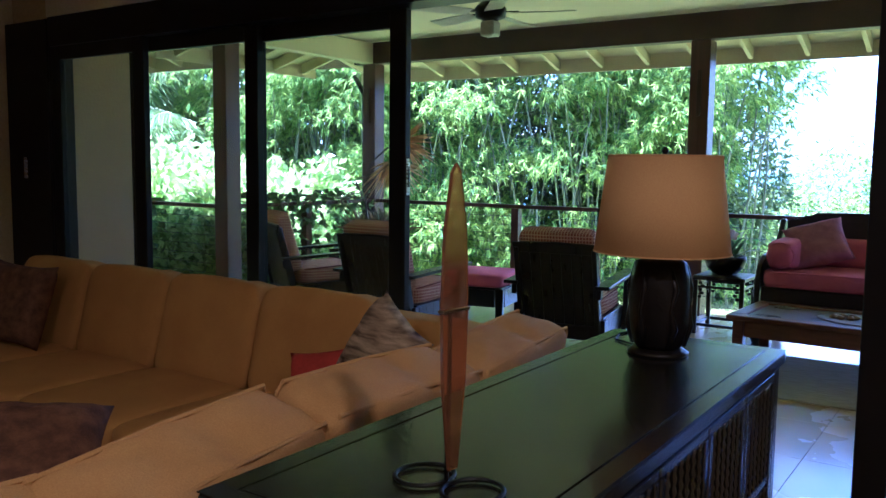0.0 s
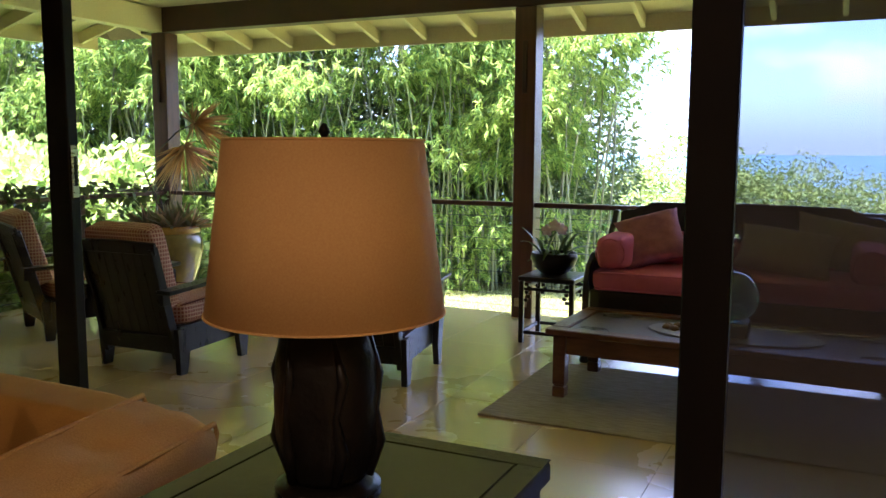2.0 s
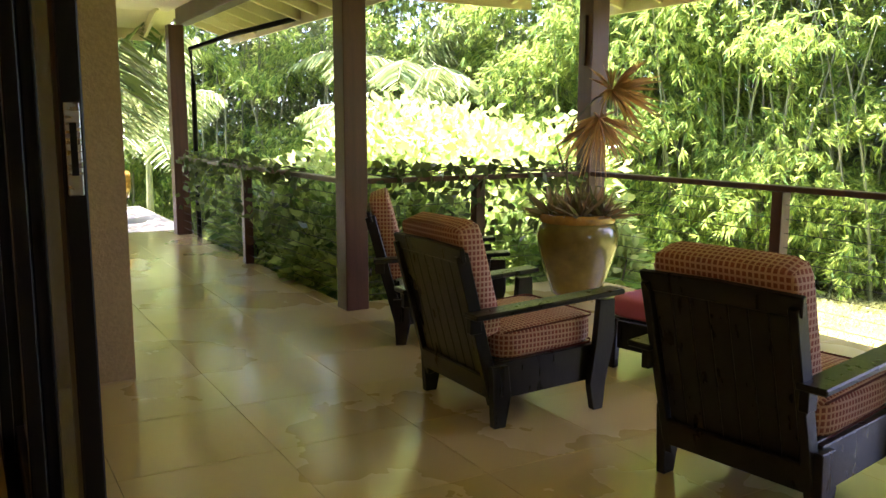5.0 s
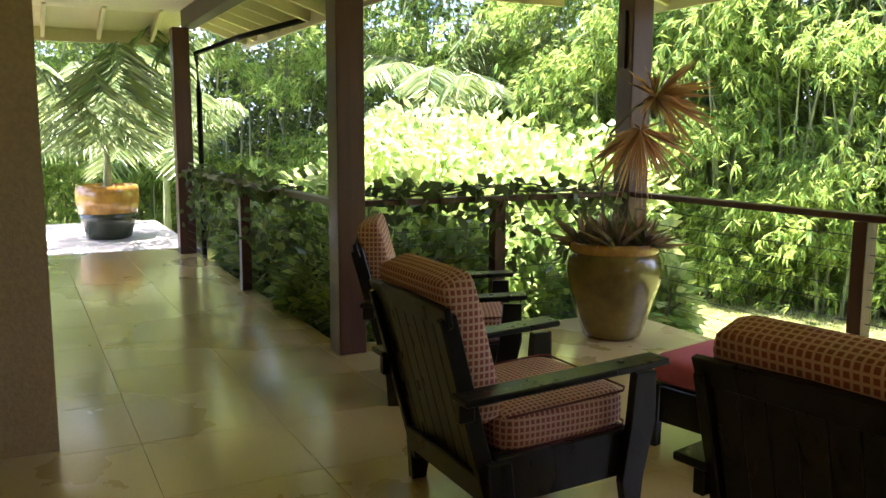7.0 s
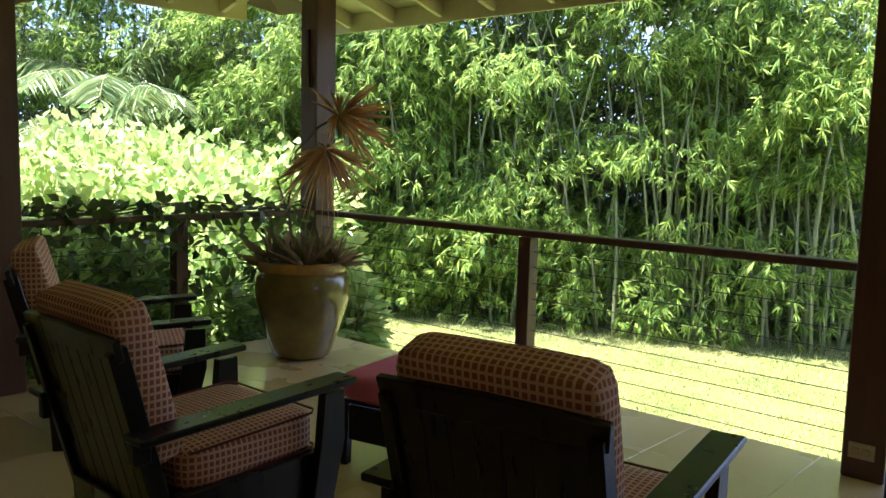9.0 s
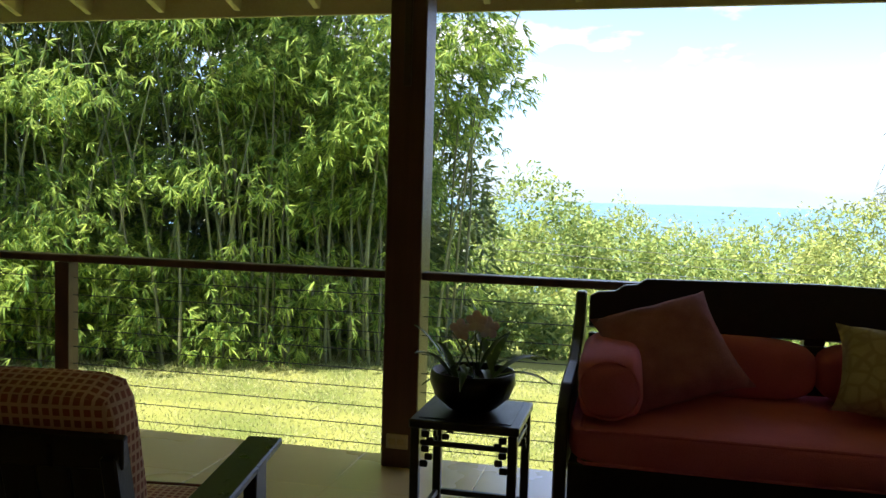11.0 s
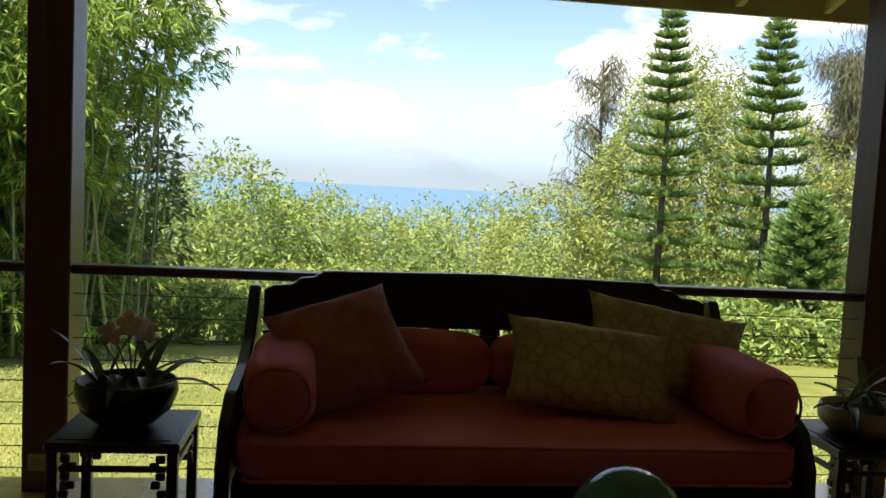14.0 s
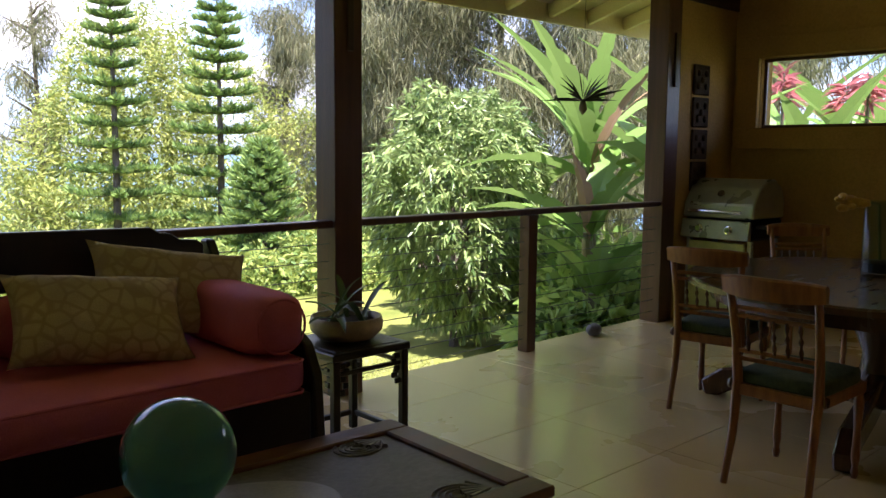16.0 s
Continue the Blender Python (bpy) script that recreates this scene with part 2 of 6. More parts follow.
xs = [-3000, -1200, -500, -250, -120, -70, -45] + [-30 + 2 * k for k in range(31)] + [45, 70, 120, 250, 500, 1200, 3000]
ys = [-3000, -800, -200, -60, -25] + [-12 + 2 * k for k in range(27)] + [50, 65, 90, 130, 200, 300, 420, 600]
bm = bmesh.new()
grid = [[bm.verts.new((x, y, ground_height(x, y) + 0.06 * noise.noise(Vector((x * 0.3, y * 0.3, 0))))) for x in xs] for y in ys]
for a, b in zip(grid, grid[1:]):
    for k in range(len(xs) - 1):
        bm.faces.new((a[k], a[k + 1], b[k + 1], b[k]))
M_LAWN = mat("lawn", (0.20, 0.21, 0.055), 0.95, (0.10, 0.13, 0.03), 0.9, 0.8, 35, spec=0.1)
setting("ground", bm, M_LAWN, "mown green lawn sloping down to the sea", "lawn")
bm = box(-4900, 4900, 112, 4900, -24, -16)
M_SEA = mat("sea", (0.07, 0.16, 0.25), 0.5, (0.06, 0.145, 0.235), 0.01, 0.2, 0.3, spec=0.4)
setting("water", bm, M_SEA, "calm blue ocean under a hazy horizon", "sea")

# ---- the setting: floor slab, walls, roof ----
floor_bm = box(-4.12, 8.4, -4.8, FLOOR_EDGE, -0.30, -0.006)
box(-9.6, -4.122, 0.3, 2.76, -0.30, -0.006, bm=floor_bm)
setting("floor", floor_bm, M_GROUT, "buff stone tile floor with thin joints", "floor")
setting("floor_slab", box(-4.09, 8.35, -4.75, FLOOR_EDGE - 0.06, -1.2, -0.302), M_CONC, "grey concrete base under the terrace", "slab")
setting("pavement", box(-13.5, -9.62, -1.5, 2.9, -0.9, -0.02, 0.01), M_CONC, "pale grey concrete landing in sunlight", "landing")

# house wall with the wide door opening
setting("wall_pier", box(-3.42, -2.88, 0.30, 0.944, 0, CEIL_Z), M_TAN, "tan stucco pier beside the sliding doors", "wall")
setting("wall_walkway", box(-9.6, -3.422, 0.30, 0.942, 0, CEIL_Z), M_TAN, "tan stucco house wall along the walkway", "wall")
setting("wall_above_doors", box(-2.88, 4.4, 0.23, 0.43, 2.40, CEIL_Z), M_ROOM, "cream plaster wall above the sliding doors", "wall")
setting("wall_dining", box(4.4, 8.25, 0.23, 0.45, 0, CEIL_Z), M_OCHRE, "ochre stucco house wall by the dining table", "wall")
setting("wall_room_west", box(-3.72, -3.422, -4.8, 0.298, 0, CEIL_Z), M_ROOM, "cream plaster wall of the living room", "wall")
setting("wall_room_east", box(4.6, 4.8, -4.8, 0.228, 0, CEIL_Z), M_ROOM, "cream plaster wall of the living room", "wall")
setting("wall_room_south", box(-3.72, 4.8, -5.0, -4.802, 0, CEIL_Z), M_ROOM, "cream plaster wall behind the living room", "wall")
setting("wall_front_right", box(7.31, 8.25, 5.02, 5.2, 0, CEIL_Z), M_OCHRE, "ochre stucco end of the front wall", "wall")
# end wall with the window opening
bm = bmesh.new()
box(8.252, 8.45, 0.31, 5.2, 0, 1.625, bm=bm)
box(8.252, 8.45, 0.31, 5.2, 2.222, CEIL_Z, bm=bm)
box(8.252, 8.45, 4.77, 5.2, 1.625, 2.222, bm=bm)
box(8.252, 8.45, 0.31, 2.4, 1.625, 2.222, bm=bm)
setting("wall_end", bm, M_OCHRE, "ochre stucco end wall with a low wide window", "wall")

setting("ceiling", box(-4.06, 8.45, 0.432, 5.0, CEIL_Z, CEIL_Z + 0.06), M_CEIL, "cream painted terrace ceiling", "ceiling")
setting("ceiling_room", box(-3.72, 4.8, -5.0, 0.43, CEIL_Z + 0.002, CEIL_Z + 0.062), M_CEIL, "cream painted living room ceiling", "ceiling")
setting("ceiling_walkway", box(-9.6, -4.07, 0.3, 2.68, CEIL_Z - 0.04, CEIL_Z + 0.05), M_CEIL, "cream painted walkway ceiling", "ceiling")

# beams on the posts
beam_front = setting("beam_front", box(-4.2, 8.25, 5.0, 5.16, BEAM_Z, CEIL_Z - 0.002, 0.006), M_BEAM, "dark brown painted timber beam on the posts", "beam")
setting("beam_west", beam_between((-3.96, 2.86, 2.765), (-3.96, 4.99, 2.765), 0.15, 0.24), M_CREAM, "cream painted timber beam over the corner", "beam")
setting("beam_walkway", box(-9.2, -3.87, 2.68, 2.83, BEAM_Z, CEIL_Z - 0.045, 0.006), M_BEAM, "brown painted timber beam along the walkway", "beam")


def eave(name, p, q, out, count, label):
    """Roof boards, rafter tails and fascia from the wall line p-q, reaching out by the vector out and dropping."""
    p, q, out = Vector(p), Vector(q), Vector(out)
    root = thing(name, label, "eave", kind="structure")
    drop = Vector((0, 0, -0.27))
    b = bmesh.new()
    up = Vector((0, 0, 0.03))
    c = [p - out * 0.0, q, q + out + drop, p + out + drop]
    lo, hi = [b.verts.new(v) for v in c], [b.verts.new(v + up) for v in c]
    b.faces.new(lo[::-1]), b.faces.new(hi)
    for k in range(4):
        b.faces.new((lo[k], lo[(k + 1) % 4], hi[(k + 1) % 4], hi[k]))
    part("roof_board", b, M_CREAM, root)
    for k in range(count):
        s = p.lerp(q, (k + 0.5) / count) - Vector((0, 0, 0.062))
        part("rafter", beam_between(s + out * 0.02, s + out * 0.985 + drop, 0.045, 0.12), M_CREAM, root)
    f0, f1 = p + out * 1.0 + drop, q + out * 1.0 + drop
    part("fascia", beam_between(f0 - Vector((0, 0, 0.06)), f1 - Vector((0, 0, 0.06)), 0.03, 0.19), M_CREAM, root, "cream fascia board")
    return root


eave("eave_front", (-5.0, 5.16, 2.955), (8.9, 5.16, 2.955), (0, 0.95, 0), 25, "cream painted eave with exposed rafter tails")
eave("eave_west", (-4.05, 2.70, 2.955), (-4.05, 5.16, 2.955), (-0.95, 0, 0), 5, "cream painted side eave with exposed rafter tails")
eave("eave_walkway", (-10.2, 2.80, 2.955), (-4.95, 2.80, 2.955), (0, 0.85, 0), 10, "cream painted walkway eave with rafter tails")
eave("eave_end", (-9.3, 2.8, 2.955), (-9.3, 0.3, 2.955), (-0.9, 0, 0), 4, "cream painted end eave with rafter tails")
# roof planes above, to shade the terrace
bm = bmesh.new()
for quad in (((-5.9, 6.2, 2.78), (9.6, 6.2, 2.78), (5.5, -1.0, 5.2), (-0.5, -1.0, 5.2)), ((-10.4, 3.7, 2.81), (-4.9, 3.7, 2.81), (-0.5, -1.0, 5.2), (-7, -1.0, 5.0)),
             ((-10.4, -6, 2.81), (9.6, -6, 2.81), (5.5, -1.0, 5.2), (-7, -1.0, 5.0)), ((9.6, -6, 2.81), (9.6, 6.2, 2.78), (5.5, -1, 5.2)), ((-10.4, 3.7, 2.81), (-10.4, -6, 2.81), (-7, -1, 5.0)), ((-5.9, 6.2, 2.78), (-4.9, 3.7, 2.81), (-0.5, -1, 5.2))):
    lo = [bm.verts.new(Vector(v) + Vector((0, 0, 0.02))) for v in quad]
    hi = [bm.verts.new(Vector(v) + Vector((0, 0, 0.10))) for v in quad]
    bm.faces.new(lo[::-1]), bm.faces.new(hi)
    for k in range(len(lo)):
        bm.faces.new((lo[k], lo[(k + 1) % len(lo)], hi[(k + 1) % len(lo)], hi[k]))
M_ROOF = mat("brown_shingle", (0.13, 0.09, 0.07), 0.9, None, 3, 0.5, 30)
setting("roof", bm, M_ROOF, "brown shingled hip roof over the house", "roof")


def post(at, w=0.188, top=BEAM_Z, label="dark brown painted square timber post", outlet=False, bracket=True):
    root = thing("post", label, "post", (at[0], at[1], 0), group="terrace posts", kind="structure")
    part("shaft", box(0, w, 0, w, 0, top - 0.002, 0.006), M_POST, root)
    if bracket:
        part("conduit", box(w * 0.42, w * 0.62, -0.022, -0.001, 1.93, 2.36, 0.004), M_BEAM, root)
    if outlet:
        pl = part("outlet_plate", box(0.03, 0.145, -0.012, -0.001, 0.10, 0.175, 0.003), mat("ivory_plastic", (0.55, 0.45, 0.30), 0.4), root, "beige plastic outlet plate")
        for k in (0, 1):
            part("socket", box(0.045 + 0.045 * k, 0.08 + 0.045 * k, -0.016, -0.0125, 0.122, 0.153, 0.003), M_GROUT, pl)
    return root


post((0.0, 5.0), outlet=True)
post((-4.054, 5.0))
post((3.866, 5.0))
post((7.13, 5.0))
post((-4.054, 2.66), bracket=False)
post((-9.22, 2.55), bracket=False)


M_WIRE = mat("weathered_wire", (0.10, 0.10, 0.10), 0.5, (0.06, 0.06, 0.06), 20, 0.05, 200, metal=0.5)


def railing(name, a, b, mids, label, wires=9):
    """A cap rail between posts, short posts under it and taut steel wires."""
    a, b = Vector((*a, 0)), Vector((*b, 0))
    root = thing(name, label, "railing", group="terrace railing", kind="structure")
    z = Vector((0, 0, 0.985))
    part("cap_rail", beam_between(a + z, b + z, 0.10, 0.04, 0.006), M_POST, root)
    d = (b - a).normalized()
    for s in mids:
        p = a + d * s
        part("rail_post", beam_between(p, p + Vector((0, 0, 0.962)), 0.09, 0.09, 0.004), M_POST, root)
    for k in range(wires):
        h = Vector((0, 0, 0.09 + 0.098 * k))
        part("wire", tube([a + h, b + h], 0.0028, 5), M_WIRE, root)
    return root


railing("railing", (-3.866, 5.065), (0.0, 5.065), [1.966], "brown wooden rail with steel wires")
railing("railing", (0.188, 5.065), (3.866, 5.065), [1.85], "brown wooden rail with steel wires behind the daybed")
railing("railing", (4.054, 5.065), (7.13, 5.065), [1.50], "brown wooden rail with steel wires")
railing("railing", (-3.96, 2.848), (-3.96, 5.0), [1.05], "brown wooden rail overgrown with vines")
railing("railing", (-9.032, 2.645), (-4.054, 2.735), [2.58], "brown wooden rail along the walkway")


# ---- sliding doors ----
def door_panel(name, x0, x1, y, label, pane=M_GLASS, handle=None, top=2.20, lead=0.105):
    root = thing(name, label, "sliding door", kind="structure")
    s, d = 0.105, 0.045
    part("stile", box(x0, x0 + lead, y, y + d, 0.02, top, 0.004), M_BLACK, root)
    part("stile", box(x1 - s, x1, y, y + d, 0.02, top, 0.004), M_BLACK, root)
    part("rail", box(x0 + lead, x1 - s, y + 0.002, y + d - 0.002, 0.02, 0.14, 0.004), M_BLACK, root)
    part("rail", box(x0 + lead, x1 - s, y + 0.002, y + d - 0.002, top - 0.09, top, 0.004), M_BLACK, root)
    g = part("pane", box(x0 + lead, x1 - s, y + 0.018, y + 0.024, 0.14, top - 0.09), pane, root)
    g.visible_shadow = False
    if handle is not None:
        h = part("handle", box(x1 + 0.0005, x1 + 0.006, y + 0.008, y + d - 0.008, 1.275, 1.46, 0.002), M_STEEL, root, "polished steel flush pull")
        part("recess", box(x1 + 0.0062, x1 + 0.008, y + 0.016, y + d - 0.016, 1.315, 1.42, 0.0005), M_BLACK, h)
    return root


door_panel("door_1", -2.86, -1.85, 0.24, "black framed glass sliding door, closed")
door_panel("door_2", -2.06, -0.90, 0.29, "black framed glass sliding door, closed")
door_panel("door_3", -1.03, 0.10, 0.34, "black framed glass sliding door, slid open", handle=0.35)
door_panel("door_4", 2.208, 3.38, 0.34, "black framed sliding screen door, half open", pane=M_SCREEN, lead=0.115)
door_panel("door_5", 3.28, 4.36, 0.29, "black framed glass sliding door, closed")
door_6 = thing("door_6", "black pocket door leaf pushed open against the wall", "sliding door", kind="structure")
part("leaf", box(-3.41, -2.885, 0.23, 0.275, 0.0, 2.39, 0.004), M_BLACK, door_6)
part("handle", box(-3.21, -3.17, 0.222, 0.2295, 1.30, 1.45, 0.002), M_STEEL, door_6)
fr = thing("door_frame", "black aluminium frame around the sliding doors", "door frame", kind="structure")
part("head_track", box(-2.88, 4.4, 0.235, 0.41, 2.202, 2.398, 0.004), M_BLACK, fr)
part("jamb", box(-2.878, -2.862, 0.235, 0.41, 0, 2.20, 0.004), M_BLACK, fr)
part("jamb", box(4.362, 4.4, 0.235, 0.41, 0, 2.20, 0.004), M_BLACK, fr)
part("sill", box(-2.86, 4.36, 0.235, 0.41, 0.0, 0.015, 0.003), M_BLACK, fr)


# ---- plants outside ----
rng = np.random.default_rng(7)


def unit(a):
    return a / np.maximum(np.linalg.norm(a, axis=-1, keepdims=True), 1e-9)


def blades(name, base, way, length, width, material, parent=None, sag=0.25, label="", roll=None):
    """Many narrow leaves in one mesh: each a folded, pointed blade from its base along its way."""
    n = len(base)
    way = unit(way)
    side = unit(np.cross(way, rng.normal(size=(n, 3)) if roll is None else roll))
    L, W = np.broadcast_to(length, n)[:, None], np.broadcast_to(width, n)[:, None]
    down = np.array([0, 0, -1.0])
    mid = base + way * L * 0.42 + down * L * sag * 0.2
    v = np.empty((n, 4, 3))
    v[:, 0], v[:, 1], v[:, 2], v[:, 3] = base, mid + side * W / 2, base + way * L + down * L * sag, mid - side * W / 2
    me = bpy.data.meshes.new(name)
    me.vertices.add(4 * n)
    me.vertices.foreach_set("co", v.ravel())
    idx = (np.arange(n) * 4)[:, None] + np.array([0, 1, 2, 0, 2, 3])
    me.loops.add(6 * n)
    me.loops.foreach_set("vertex_index", idx.ravel())
    me.polygons.add(2 * n)
    me.polygons.foreach_set("loop_start", np.arange(2 * n) * 3)
    me.materials.append(material)
    me.update(calc_edges=True)
    ob = new(name, me)
    ob.parent = parent
    if label:
        ob["label"] = label
    return ob


def ball(n):
    return unit(rng.normal(size=(n, 3)))


M_BAMBOO = leaf_mat("bamboo_leaf", (0.41, 0.545, 0.10), (0.055, 0.155, 0.035), 0.6, 0.46, 0.2)
M_CULM = mat("bamboo_culm", (0.27, 0.28, 0.15), 0.5, (0.15, 0.18, 0.08), 4, 0.1, 40, rand=0.4)
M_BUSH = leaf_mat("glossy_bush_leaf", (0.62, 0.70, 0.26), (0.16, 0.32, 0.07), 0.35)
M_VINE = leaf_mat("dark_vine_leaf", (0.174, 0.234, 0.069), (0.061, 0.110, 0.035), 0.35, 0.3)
M_LUSH = leaf_mat("lush_shrub_leaf", (0.44, 0.60, 0.16), (0.09, 0.20, 0.045), 0.35, 0.38)
M_BARK = mat("grey_bark", (0.17, 0.14, 0.11), 0.9, (0.08, 0.065, 0.05), 3, 0.6, 30)
M_PINE = leaf_mat("norfolk_needle", (0.26, 0.38, 0.09), (0.09, 0.19, 0.07), 0.5, 0.2)
M_IRON = leaf_mat("ironwood_needle", (0.28, 0.285, 0.17), (0.12, 0.14, 0.08), 0.9, 0.25, 0.05)
M_MANGO = leaf_mat("mango_leaf", (0.30, 0.40, 0.14), (0.09, 0.17, 0.05), 0.35, 0.2, 0.45)
M_WOODS = leaf_mat("woods_leaf", (0.33, 0.40, 0.09), (0.09, 0.18, 0.045), 0.6, 0.3)
M_YELLOW = leaf_mat("yellow_shrub_leaf", (0.38, 0.42, 0.10), (0.15, 0.23, 0.06), 0.6, 0.3)
M_PALM = leaf_mat("palm_leaflet", (0.267, 0.353, 0.115), (0.100, 0.183, 0.069), 0.4, 0.3)
M_BANANA = leaf_mat("banana_leaf", (0.20, 0.34, 0.065), (0.09, 0.20, 0.04), 0.4, 0.3)
M_DRY = leaf_mat("dry_leaf", (0.42, 0.32, 0.19), (0.22, 0.14, 0.07), 0.8, 0.3)
M_RED = leaf_mat("red_ti_leaf", (0.50, 0.16, 0.16), (0.30, 0.08, 0.09), 0.4, 0.3)


# bamboo: shared culms, one foliage mesh a clump
culm_meshes = []
for k in range(5):
    bm = bmesh.new()
    hh, bend, tw = 4.8 + 0.5 * k, 0.5 + 0.25 * k, k * 1.3
    pts, rad = [], []
    for i in range(15):
        s = i / 14
        pts.append((bend * s ** 2.2 * math.cos(tw) + 0.04 * math.sin(5 * s + k), bend * s ** 2.2 * math.sin(tw), hh * s - 0.15))
        rad.append(0.029 * (1 - s * 0.75) * (1.12 if i % 2 else 1.0))
    ob = finish("culm", tube(pts, rad, 6), M_CULM, smooth=True)
    culm_meshes.append(ob.data)
    bpy.data.objects.remove(ob)


def bamboo(at, leaves=110, reach=1.7, culms=9, low=0.0, height=9.5, start=1.3):
    x, y = at
    z = ground_height(x, y)
    root = thing("bamboo_clump", "tall green bamboo clump with drooping leaf sprays", "bamboo", (x, y, z), group="bamboo grove")
    for k in range(culms):
        c = new("culm", random.choice(culm_meshes))
        c.parent = root
        a, r = random.uniform(0, 6.28), 0.85 * math.sqrt(random.random())
        c.matrix_basis = pose(r * math.cos(a), r * math.sin(a), 0, random.gauss(0, 4), random.gauss(0, 4), random.uniform(0, 360))
    plumes = max(8, leaves // 13)
    zz = start + (height - start) * rng.random(plumes) ** 0.9
    wide = reach * np.sqrt(np.clip(1 - ((zz - height * 0.5) / (height * 0.62)) ** 2, 0.05, 1))
    ang, rad_ = rng.random(plumes) * 2 * np.pi, np.sqrt(rng.random(plumes)) * wide
    hub = np.stack([rad_ * np.cos(ang), rad_ * np.sin(ang), zz], 1)
    m = plumes * 13
    cap = ball(m) * rng.uniform(0.45, 1.0, (m, 1)) * (0.80, 0.80, 0.55)
    cap[:, 2] = np.abs(cap[:, 2]) - 0.5 * (cap[:, :2] ** 2).sum(1)
    cen = np.repeat(hub, 13, 0) + cap
    if low:
        q = int(m * low)
        ang = rng.random(q) * 2 * np.pi
        rl = np.sqrt(rng.random(q)) * 1.3
        cen = np.concatenate([cen, np.stack([rl * np.cos(ang), rl * np.sin(ang), 0.2 + rng.random(q) * 1.6], 1)])
    spr = np.repeat(cen, 9, 0) + rng.normal(size=(len(cen) * 9, 3)) * (0.20, 0.20, 0.15)
    out = unit(spr * (1, 1, 0) + 1e-3) + rng.normal(size=spr.shape) * 0.5
    base = np.repeat(spr, 8, 0)
    way = np.repeat(out, 8, 0) + rng.normal(size=base.shape) * 0.65 + (0, 0, -0.55)
    n = len(base)
    blades("foliage", base, way, rng.uniform(0.12, 0.23, n), rng.uniform(0.019, 0.032, n), M_BAMBOO, root)
    return root


line = [Vector(p) for p in ((-1.7, 14.3), (-5.2, 12.7), (-8.8, 11.0), (-12.2, 9.9), (-15.5, 8.0), (-17.5, 4.0), (-18.0, -1.0))]
for p, q in zip(line, line[1:]):
    k = max(2, round((q - p).length / 1.25))
    for i in range(k):
        c = p.lerp(q, (i + 0.3 + 0.4 * random.random()) / k)
        d = (q - p).normalized()
        back = Vector((d.y, -d.x)) if d.y * -c.x + d.x * c.y < 0 else Vector((-d.y, d.x))
        near = c.x > -11
        bamboo(c, 540 if near else 250, 1.6, 15 if near else 6, low=0.25 if c.x < -6.8 else 0.14 if c.x < -4.2 else 0.04, start=(2.5 if c.x > -7 else 1.5) if near else 0.8)
        if i % 2 == 0:
            bamboo(c + Vector((-1.4, 2.0)), 190, 2.0, 5, low=0.3, height=10.8, start=1.4)


def shrub(name, at, size, count, L, W, material, label, category="shrub", group="", base_z=None, kind=""):
    """A leafy bush: bare stems from the ground and a lumpy shell of leaves."""
    x, y = at
    z = ground_height(x, y) if base_z is None else base_z
    root = thing(name, label, category, (x, y, z), group=group, kind=kind)
    sx, sy, sz = size
    bm = bmesh.new()
    for k in range(6):
        a = k * 1.05 + random.random()
        tube([(0, 0, -0.05), (0.25 * sx * math.cos(a), 0.25 * sy * math.sin(a), 0.5 * sz), (0.6 * sx * math.cos(a), 0.6 * sy * math.sin(a), 1.2 * sz)], [0.03, 0.02, 0.008], 5, bm)
    part("stem", bm, M_BARK, root)
    lumps = ball(26) * rng.uniform(0.55, 1.0, (26, 1))
    d = ball(count)
    pick = lumps[rng.integers(0, 26, count)]
    p = pick * 0.72 + d * rng.uniform(0.1, 0.36, (count, 1))
    p = p * (sx, sy, sz) + (0, 0, sz * 1.0)
    way = unit(p - (0, 0, sz * 0.8)) + rng.normal(size=p.shape) * 0.55 + (0, 0, 0.15)
    blades("leaves", p, way, rng.uniform(0.7, 1.2, count) * L, rng.uniform(0.8, 1.2, count) * W, material, root, 0.3)
    return root


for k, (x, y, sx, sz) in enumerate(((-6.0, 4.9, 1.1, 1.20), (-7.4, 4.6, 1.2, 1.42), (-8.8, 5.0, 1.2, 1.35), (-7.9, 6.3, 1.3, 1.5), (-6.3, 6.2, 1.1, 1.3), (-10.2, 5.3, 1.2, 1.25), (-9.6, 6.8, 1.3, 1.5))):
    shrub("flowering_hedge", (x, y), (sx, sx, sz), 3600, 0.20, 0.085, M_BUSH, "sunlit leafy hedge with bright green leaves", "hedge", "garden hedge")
for x, y, s in ((-4.55, 3.15, 0.42), (-4.65, 3.9, 0.48), (-4.75, 4.7, 0.48), (-4.8, 5.4, 0.5), (-5.4, 3.2, 0.6), (-5.5, 4.1, 0.6), (-6.4, 3.3, 0.6), (-7.4, 3.3, 0.62), (-8.4, 3.3, 0.62), (-9.6, 3.6, 0.6)):
    shrub("foundation_shrub", (x, y), (s, s * 0.9, 0.95 if y < 4 else 0.85), 3000, 0.16, 0.072, M_LUSH, "dark green shrub growing against the terrace rail", "shrub", "shrubs by the rail")
shrub("garden_shrub", (-4.30, 5.62), (0.40, 0.36, 0.86), 1500, 0.21, 0.08, M_BUSH, "bright green shrub at the terrace corner", "shrub")


